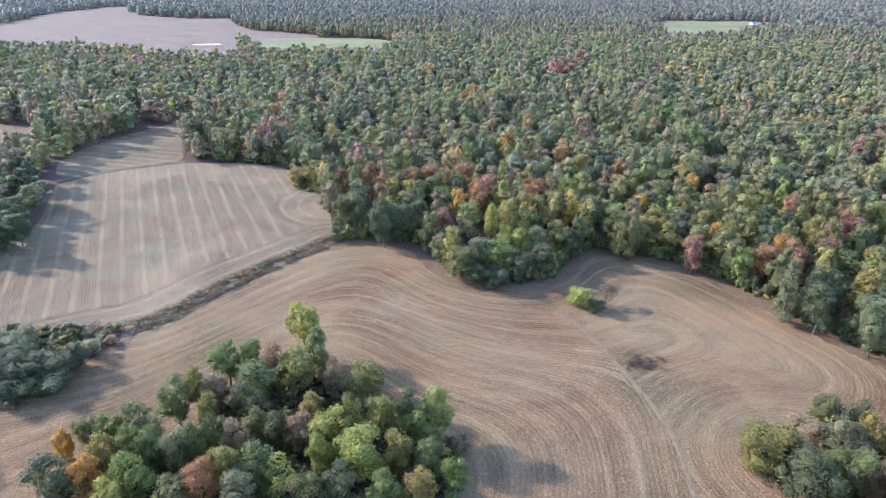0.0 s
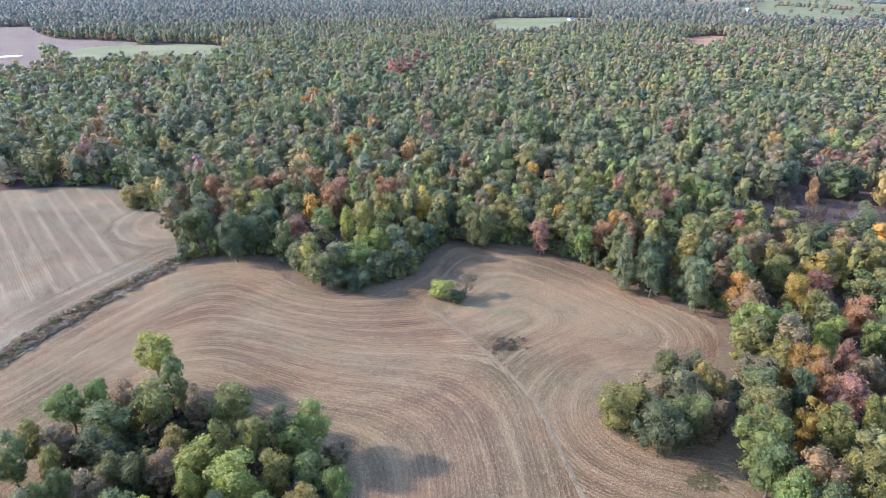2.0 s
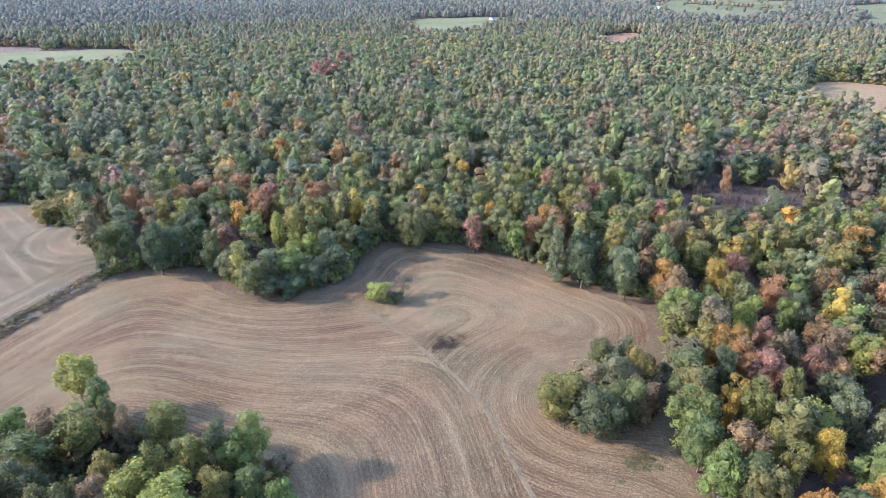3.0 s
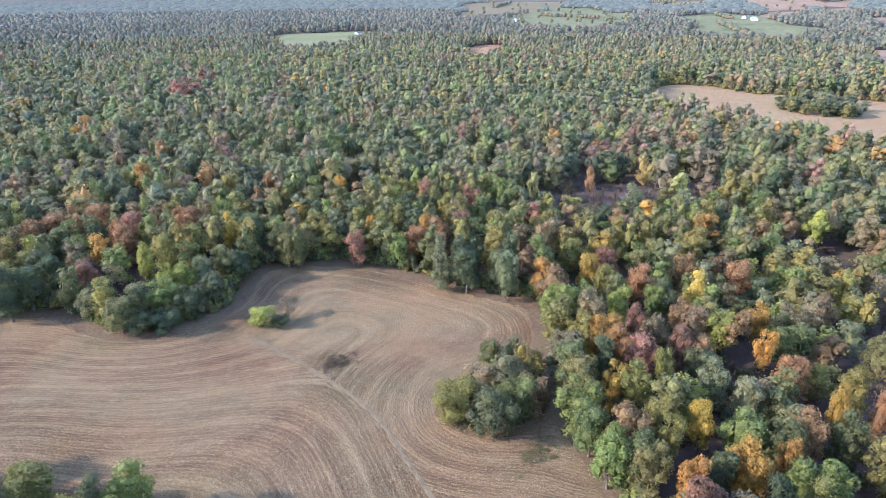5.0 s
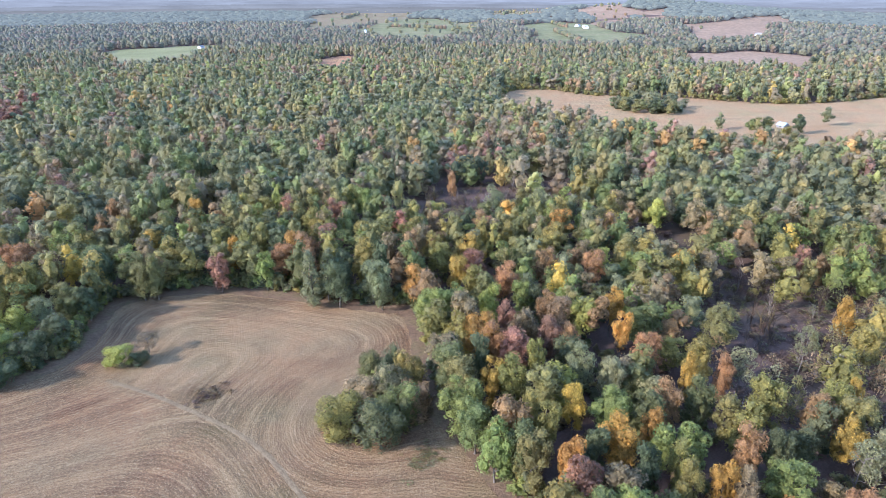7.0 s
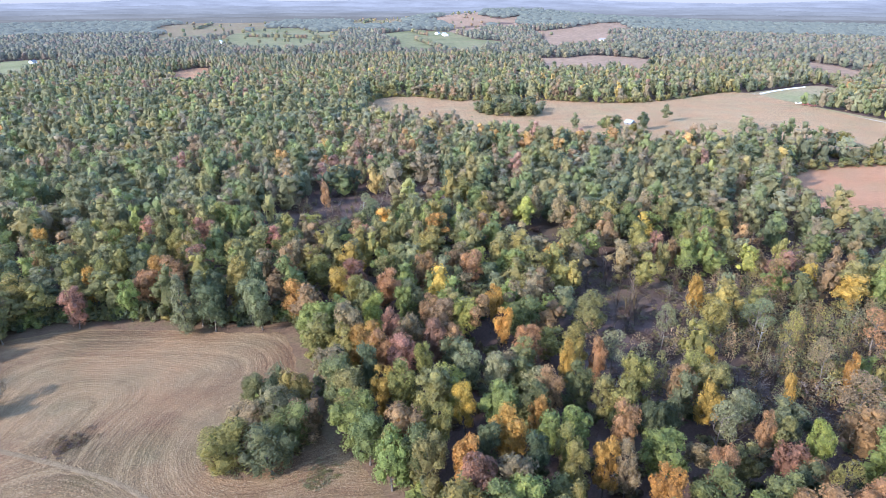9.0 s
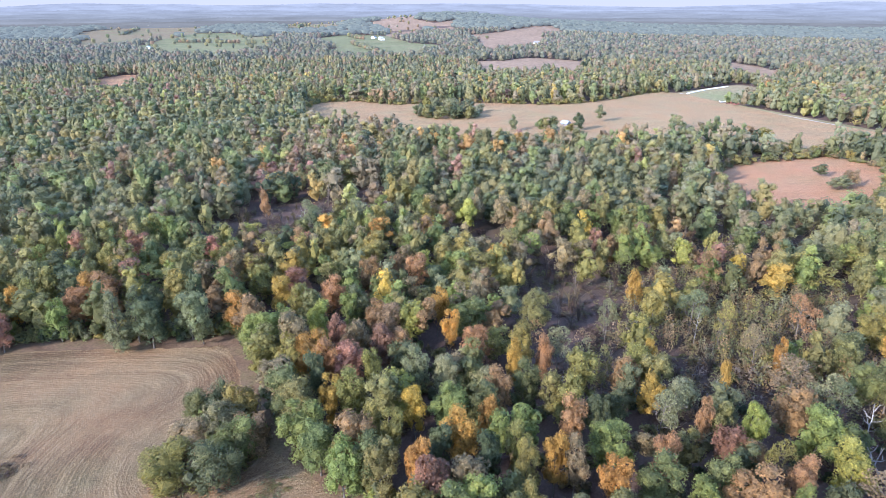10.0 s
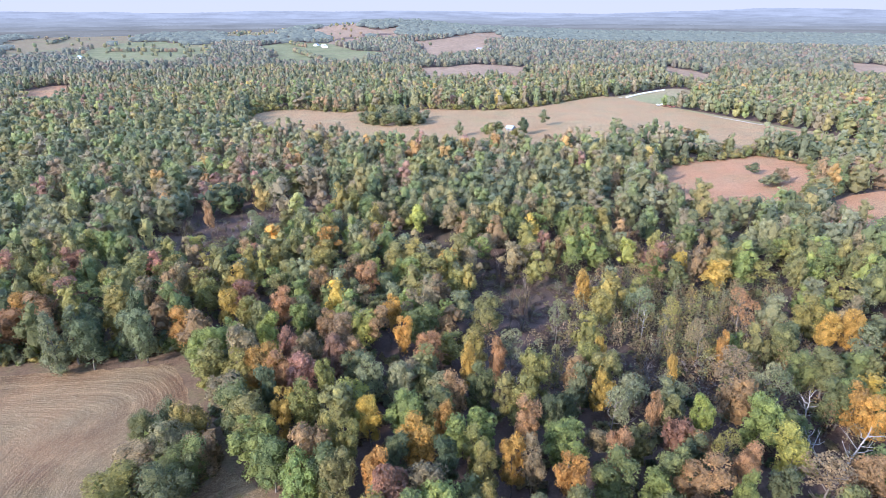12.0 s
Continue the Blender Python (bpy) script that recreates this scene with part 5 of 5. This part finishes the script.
# Haze is put into the emission: each farther ridge paler and bluer.
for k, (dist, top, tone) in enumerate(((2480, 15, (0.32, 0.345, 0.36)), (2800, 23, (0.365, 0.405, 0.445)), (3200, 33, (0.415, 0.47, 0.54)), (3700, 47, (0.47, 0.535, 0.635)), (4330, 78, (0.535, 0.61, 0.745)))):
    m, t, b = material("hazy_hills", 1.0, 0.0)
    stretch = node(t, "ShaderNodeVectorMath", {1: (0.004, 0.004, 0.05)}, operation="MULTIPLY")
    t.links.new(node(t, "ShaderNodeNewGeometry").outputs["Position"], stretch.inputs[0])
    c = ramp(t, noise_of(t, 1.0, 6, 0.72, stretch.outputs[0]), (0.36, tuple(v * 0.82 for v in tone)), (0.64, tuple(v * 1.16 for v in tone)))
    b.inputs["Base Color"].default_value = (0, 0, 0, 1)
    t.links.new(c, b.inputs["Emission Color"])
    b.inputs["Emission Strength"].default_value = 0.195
    ridge(dist, top, 3.1 + 5 * k, m, "distant wooded hills, haze painted as a bluish glow")

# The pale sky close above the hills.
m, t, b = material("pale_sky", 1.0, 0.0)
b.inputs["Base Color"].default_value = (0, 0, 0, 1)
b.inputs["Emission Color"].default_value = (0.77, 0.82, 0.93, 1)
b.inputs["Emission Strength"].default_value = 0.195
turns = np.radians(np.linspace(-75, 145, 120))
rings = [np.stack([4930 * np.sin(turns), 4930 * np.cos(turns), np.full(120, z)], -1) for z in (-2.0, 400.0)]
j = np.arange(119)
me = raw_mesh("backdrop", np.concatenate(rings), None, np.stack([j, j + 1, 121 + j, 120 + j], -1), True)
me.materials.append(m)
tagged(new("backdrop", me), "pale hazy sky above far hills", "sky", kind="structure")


# ---- small things ----
def box_into(bm, x0, x1, y0, y1, z0, z1):
    c = [bm.verts.new(p) for p in ((x0, y0, z0), (x1, y0, z0), (x1, y1, z0), (x0, y1, z0), (x0, y0, z1), (x1, y0, z1), (x1, y1, z1), (x0, y1, z1))]
    for f in ((3, 2, 1, 0), (4, 5, 6, 7), (0, 1, 5, 4), (1, 2, 6, 5), (2, 3, 7, 6), (3, 0, 4, 7)):
        bm.faces.new([c[k] for k in f])


def part(name, bm, mat, parent, label=""):
    me = bpy.data.meshes.new(name)
    bm.to_mesh(me)
    bm.free()
    me.materials.append(mat)
    ob = new(name, me)
    ob.parent = parent
    return tagged(ob, label)


def plain(name, colour, roughness=0.6, metal=0.0, spread=0.12):
    m, t, b = material(name, roughness, 0.4)
    b.inputs["Metallic"].default_value = metal
    lo, hi = (tuple(v * k for v in colour) for k in (1 - spread, 1 + spread))
    t.links.new(ramp(t, noise_of(t, 0.8, 5, 0.7), (0.35, lo), (0.65, hi)), b.inputs["Base Color"])
    return m


WHITE_WALL = plain("white_siding", (0.72, 0.71, 0.68))
GREY_ROOF = plain("grey_shingles", (0.22, 0.21, 0.21), 0.8)
PALE_ROOF = plain("pale_blue_sheet_metal", (0.5, 0.58, 0.66), 0.4, 0.3)
DARK_PANE = plain("dark_pane", (0.03, 0.035, 0.04), 0.1)
RED_PAINT = plain("rusty_red_paint", (0.28, 0.09, 0.06))
TYRE = plain("tyre_rubber", (0.03, 0.03, 0.03), 0.9)
WRAP = plain("white_bale_wrap", (0.78, 0.79, 0.8), 0.35)
STRAW = plain("straw", (0.245, 0.178, 0.1), 0.9, 0.0, 0.3)
STRAW_LINE = earth_material("pale_straw", (0.3, (0.17, 0.122, 0.07)), (0.7, (0.24, 0.175, 0.1)), fine=2.2, broad=0.3)
DIRT = earth_material("bare_dirt", (0.3, (0.15, 0.1, 0.062)), (0.7, (0.22, 0.155, 0.095)), fine=1.5, broad=0.15)
VERGE = earth_material("russet_grass", (0.3, (0.115, 0.072, 0.045)), (0.5, (0.165, 0.108, 0.066)), (0.7, (0.145, 0.115, 0.056)), fine=1.4, broad=0.1)
WATER_M, wt, wb = material("pond_water", 0.05, 0.5)
wb.inputs["Base Color"].default_value = (0.08, 0.09, 0.08, 1)
bump(wt, wb, noise_of(wt, 1.2, 3), 0.1, 0.05)


def ribbon(name, line, inner, outer, lift, mat, label, category):
    """A strip along a line, from inner to outer metres to its left, with an uneven rim."""
    p = np.array(line)
    d = np.gradient(p, axis=0)
    side = np.c_[-d[:, 1], d[:, 0]] / np.linalg.norm(d, axis=1, keepdims=True)
    r = np.random.default_rng(len(line))
    rows = [p + side * (w + r.uniform(-0.5, 0.5, (len(p), 1)) * min(1.0, abs(outer - inner) * 0.15)) for w in np.linspace(inner, outer, 4)]
    v = np.concatenate([np.c_[q, lay(q[:, 0], q[:, 1]) + lift + (0.05 if 0 < k < 3 else 0)] for k, q in enumerate(rows)])
    n = len(p)
    i, j = np.meshgrid(np.arange(3), np.arange(n - 1), indexing="ij")
    f = np.stack([i * n + j, i * n + j + 1, (i + 1) * n + j + 1, (i + 1) * n + j], -1).reshape(-1, 4)
    me = raw_mesh(name, v, None, f, True)
    me.materials.append(mat)
    return tagged(new(name, me), label, category, kind="structure")


ribbon("verge", rounded(RIM, 3, False), -4.5, 4.0, 0.13, VERGE, "russet grass verge between stubble and woods", "verge")
ribbon("verge", rounded([(float(a), float(b)) for a, b in ISLAND + ISLAND[:1]], 3, False), -2.6, 3.0, 0.13, VERGE, "brown grass ring round the tree island", "verge")
ribbon("ditch_bank", rounded([(float(a), float(b)) for a, b in DITCH], 3, False), -3.4, 3.4, 0.14, BRUSH_FLOOR, "weedy brown bank of a ditch between two fields", "bank")
ribbon("verge", rounded([(float(a), float(b)) for a, b in ROAD[1:]], 3, False), -11.0, 11.0, 0.2, DRY_PASTURE, "dry grass verge along the farm road", "verge")
ribbon("road", rounded([(float(a), float(b)) for a, b in ROAD[2:]], 3, False), -2.5, 2.5, 0.3, GRAVEL, "pale gravel farm road beside the stubble field", "road")
ribbon("road", rounded([(float(a), float(b)) for a, b in ROAD[:3]], 3, False), -2.0, 2.0, 0.34, GRAVEL, "pale gravel farm lane", "road")
ribbon("road", rounded([(966.0, 1560.0), (937.0, 1435.0), (882.0, 1290.0), (765.0, 1140.0)], 4, False), -4.0, 4.0, 0.9, GRAVEL, "pale winding lane over far pasture", "road")
ribbon("track", rounded([(-80.0, 135.0), (-81.0, 139.0), (-82.0, 143.5), (-83.5, 149.0)], 3, False), -1.5, 1.5, 0.15, DIRT, "bare dirt crossing over the ditch", "track")
ribbon("brush_strip", rounded([(-168.0, 266.0), (-153.0, 280.5), (-140.0, 287.5), (-122.0, 295.0)], 3, False), -2.0, 2.0, 0.2, BRUSH_FLOOR, "weedy strip between two fields", "bank")

ribbon("windrow", rounded(PARTING[1:], 3, False), -0.6, 0.6, 0.1, STRAW_LINE, "pale line of straw across the stubble", "straw")
for k, (cx, cy) in enumerate([(71.4, 72.8)]):
    q = np.random.default_rng(50 + k).normal(size=(60, 2)) * (2.6, 1.6) + (cx, cy)
    brush(q, (0.2, 0.5), (0.3, 0.8), "low green weeds in the stubble", name="weeds", hues=("green", "olive", "sage", "olive"), tone=0.85, models=WEEDS)

wet = field("pond", POND, WATER_M, "small farm pond mirroring the pale sky", 4.0, 0.45)
tagged(wet, category="pond")


def straw_wisps():
    """Loose straw left along the rows of the near field."""
    r = np.random.default_rng(77)
    x, y = r.uniform(-100, 115, 250000), r.uniform(60, 200, 250000)
    rows = main_rows(x, y)
    keep = inside(OPEN[0], x, y) & ((((rows / 0.82) % 1.0) < 0.34) | (r.random(len(x)) < 0.12)) & ~inside([(float(a), float(b)) for a, b in CLUMP], x, y) & (np.hypot(x - ISLE[0], y - ISLE[1]) > 13)
    x, y, rows = x[keep], y[keep], rows[keep]
    gx, gy = main_rows(x + 0.2, y) - rows, main_rows(x, y + 0.2) - rows
    n = np.hypot(gx, gy) + 1e-9
    tx, ty = -gy / n, gx / n
    c = np.c_[x, y, np.full(len(x), 0.09)]
    long = np.c_[tx, ty, 0 * tx] * r.uniform(0.10, 0.28, (len(x), 1))
    wide = np.c_[-ty, tx, 0 * tx] * r.uniform(0.04, 0.10, (len(x), 1)) * r.choice((-1.0, 1.0), (len(x), 1))
    top = np.array([0, 0, 1.0]) * r.uniform(0.01, 0.07, (len(x), 1))
    v = np.stack([c - long, c + long + wide, c + 0.3 * long - wide + top], 1).reshape(-1, 3)
    me = raw_mesh("straw", v, np.arange(len(v)).reshape(-1, 3))
    me.materials.append(STRAW)
    return tagged(new("straw", me), "loose pale straw lying in rows on stubble", "straw", kind="stuff")


straw_wisps()


def dead_tree(x, y, h, spread, lean, spin, seed, label):
    """A bleached dead tree: bare trunk and forking limbs."""
    foot = new("dead_tree")
    foot.matrix_basis = pose(x, y, 0, lean, 0, spin) @ Matrix.Diagonal((spread, spread, h / REF_H, 1))
    me = trunk_mesh("dead", seed, 8, 2, 0.75, 0.26)
    me.materials.append(PALE_BARK)
    ob = new("trunk", me)
    ob.parent = foot
    return tagged(foot, label, "dead tree", "dead trees")


dead_tree(126.0, -39.5, 13, 1.1, 14, 20, 3, "bleached dead tree with forked bare limbs")
dead_tree(128.0, -36.0, 11, 1.1, 28, 200, 4, "leaning bleached dead tree with bare limbs")
dead_tree(139.0, -34.0, 11, 0.8, 4, 90, 5, "grey bare dead tree in scrub")
dead_tree(120.0, 29.0, 13, 0.35, 3, 40, 6, "slender bleached dead trunk among woods")
dead_tree(120.8, 29.8, 12, 0.3, 6, 150, 7, "slender bleached dead trunk among woods")
dead_tree(189.0, 156.0, 15, 0.9, 6, 60, 8, "half-dead tree with pale bare limbs")
dead_tree(205.0, -2.0, 13, 0.6, 5, 10, 9, "pale bare tree in scrub")
dead_tree(168.0, 4.0, 12, 0.5, 5, 70, 10, "pale bare tree in scrub")


def house(x, y, wide, deep, tall, spin, wall, roof, label, name="farmhouse", panes=2):
    """A gabled farm building: walls, roof, door and windows."""
    foot = new(name)
    foot.matrix_basis = pose(x, y, float(lay(np.float64(x), np.float64(y))) + 0.1, 0, 0, spin)
    w, d, up = wide / 2, deep / 2, tall + deep * 0.32
    bm = bmesh.new()
    box_into(bm, -w, w, -d, d, 0, tall)
    for sx in (-w, w):
        tri = [bm.verts.new(p) for p in ((sx, -d, tall), (sx, d, tall), (sx, 0, up))]
        bm.faces.new(tri)
    part("wall", bm, wall, foot)
    bm = bmesh.new()
    o, th = 0.5, 0.18
    for s in (-1, 1):
        low, high = (s * (d + o), tall - o * 0.64), (0.0, up)
        pts = [(x0, *q) for x0 in (-w - o, w + o) for q in (low, high)]
        lower = [bm.verts.new(p) for p in (pts[0], pts[2], pts[3], pts[1])]
        upper = [bm.verts.new((p[0], p[1], p[2] + th)) for p in (pts[0], pts[2], pts[3], pts[1])]
        bm.faces.new(lower), bm.faces.new(upper)
        for k in range(4):
            bm.faces.new((lower[k], lower[(k + 1) % 4], upper[(k + 1) % 4], upper[k]))
    bmesh.ops.recalc_face_normals(bm, faces=bm.faces)
    part("roof", bm, roof, foot)
    for s in (-1, 1):
        for k in range(panes):
            bm = bmesh.new()
            cx = (k + 0.5) / panes * wide * 0.8 - wide * 0.4
            box_into(bm, cx - 0.5, cx + 0.5, s * d - 0.04, s * d + 0.04, 1.0, 2.2)
            part("window", bm, DARK_PANE, foot)
    bm = bmesh.new()
    box_into(bm, -0.5, 0.5, -d - 0.05, -d + 0.03, 0, 2.05)
    part("door", bm, GREY_ROOF, foot)
    return tagged(foot, label, "building", "farm buildings")


house(474.0, 127.0, 5.5, 5, 2.4, 70, GREY_ROOF, plain("dull_blue_sheet_metal", (0.3, 0.37, 0.44), 0.5), "small shed with a pale blue metal roof", "shed", 1)
for x, y, wide, deep, tall, spin, label in ((685, 293, 11, 7, 3.0, 20, "white farmhouse half hidden by trees"), (711, 303, 9, 6, 2.8, 60, "white outbuilding half hidden by trees"),
                                            (896, 1085, 14, 9, 4.0, 40, "white barn at the edge of pasture"), (1175, 926, 16, 9, 4.0, 30, "long white farm building in pasture"),
                                            (1200, 918, 12, 8, 3.5, 30, "white farm building in pasture"), (1353, 850, 14, 9, 3.5, 10, "white farmhouse in far pasture"),
                                            (1304, 797, 16, 9, 3.5, 50, "white farmhouse in far pasture"), (1330, 815, 12, 8, 3.0, 80, "white farmhouse in far pasture"),
                                            (1323, 403, 30, 12, 4.5, 75, "long white poultry shed beyond stubble"), (1345, 432, 22, 10, 4.0, 75, "white poultry shed beyond stubble"),
                                            (1431, 50, 24, 10, 4.0, 85, "long white shed among far woods"), (-126, 1066, 14, 8, 3.5, 0, "white house at the edge of woods"),
                                            (646, 1233, 16, 9, 3.5, 0, "white farm building in far pasture"), (482, 990, 9, 6, 2.8, 25, "small white farm building by a clearing")):
    house(float(x), float(y), wide, deep, tall, spin, WHITE_WALL, GREY_ROOF if spin % 20 else PALE_ROOF, label)


def bale_mesh():
    bm = bmesh.new()
    bmesh.ops.create_cone(bm, cap_ends=True, segments=14, radius1=0.75, radius2=0.75, depth=1.4)
    bmesh.ops.bevel(bm, geom=[e for e in bm.edges if abs(e.verts[0].co.z - e.verts[1].co.z) < 0.01], offset=0.12, segments=1, affect="EDGES")
    bmesh.ops.rotate(bm, verts=bm.verts, cent=(0, 0, 0), matrix=Matrix.Rotation(radians(90), 3, "Y"))
    me = bpy.data.meshes.new("hay_bale")
    bm.to_mesh(me)
    bm.free()
    me.materials.append(WRAP)
    return me


# A long row of wrapped bales beside the lane.
BALE = bale_mesh()
for k in range(50):
    u = k / 49
    x, y = 700 + 78 * u, 62 - 34 * u + 3 * math.sin(3 * u)
    ob = new("hay_bale", BALE)
    ob.matrix_basis = pose(x, y, 0.9, 0, 0, -23)
    tagged(ob, "white plastic-wrapped round hay bale in a row", "hay bale", "row of wrapped bales")


def wagon(x, y, spin, paint, label):
    """A farm wagon: bed, stakes and four wheels."""
    foot = new("farm_wagon")
    foot.matrix_basis = pose(x, y, 0.35, 0, 0, spin)
    bm = bmesh.new()
    box_into(bm, -2.6, 2.6, -1.15, 1.15, 0.85, 1.05)
    part("bed", bm, paint, foot)
    for s in (-1, 1):
        bm = bmesh.new()
        for z in (1.25, 1.6, 1.95):
            box_into(bm, s * 2.5 - 0.05, s * 2.5 + 0.05, -1.1, 1.1, z, z + 0.16)
        for y0 in (-1.05, 0.95):
            box_into(bm, s * 2.5 - 0.07, s * 2.5 + 0.07, y0, y0 + 0.1, 1.05, 2.15)
        part("rack", bm, paint, foot)
    for sx in (-1.8, 1.8):
        for sy in (-1, 1):
            bm = bmesh.new()
            bmesh.ops.create_cone(bm, cap_ends=True, segments=14, radius1=0.42, radius2=0.42, depth=0.25)
            bmesh.ops.rotate(bm, verts=bm.verts, cent=(0, 0, 0), matrix=Matrix.Rotation(radians(90), 3, "X"))
            bmesh.ops.translate(bm, verts=bm.verts, vec=(sx, sy * 1.0, 0.42))
            part("wheel", bm, TYRE, foot)
    return tagged(foot, label, "wagon", "parked farm wagons")


wagon(650.0, 26.0, -48, WHITE_WALL, "white farm wagon parked beside the road")
wagon(645.0, 20.0, -48, RED_PAINT, "rusty red farm wagon parked beside the road")
wagon(640.0, 14.0, -48, RED_PAINT, "rusty red farm wagon parked beside the road")
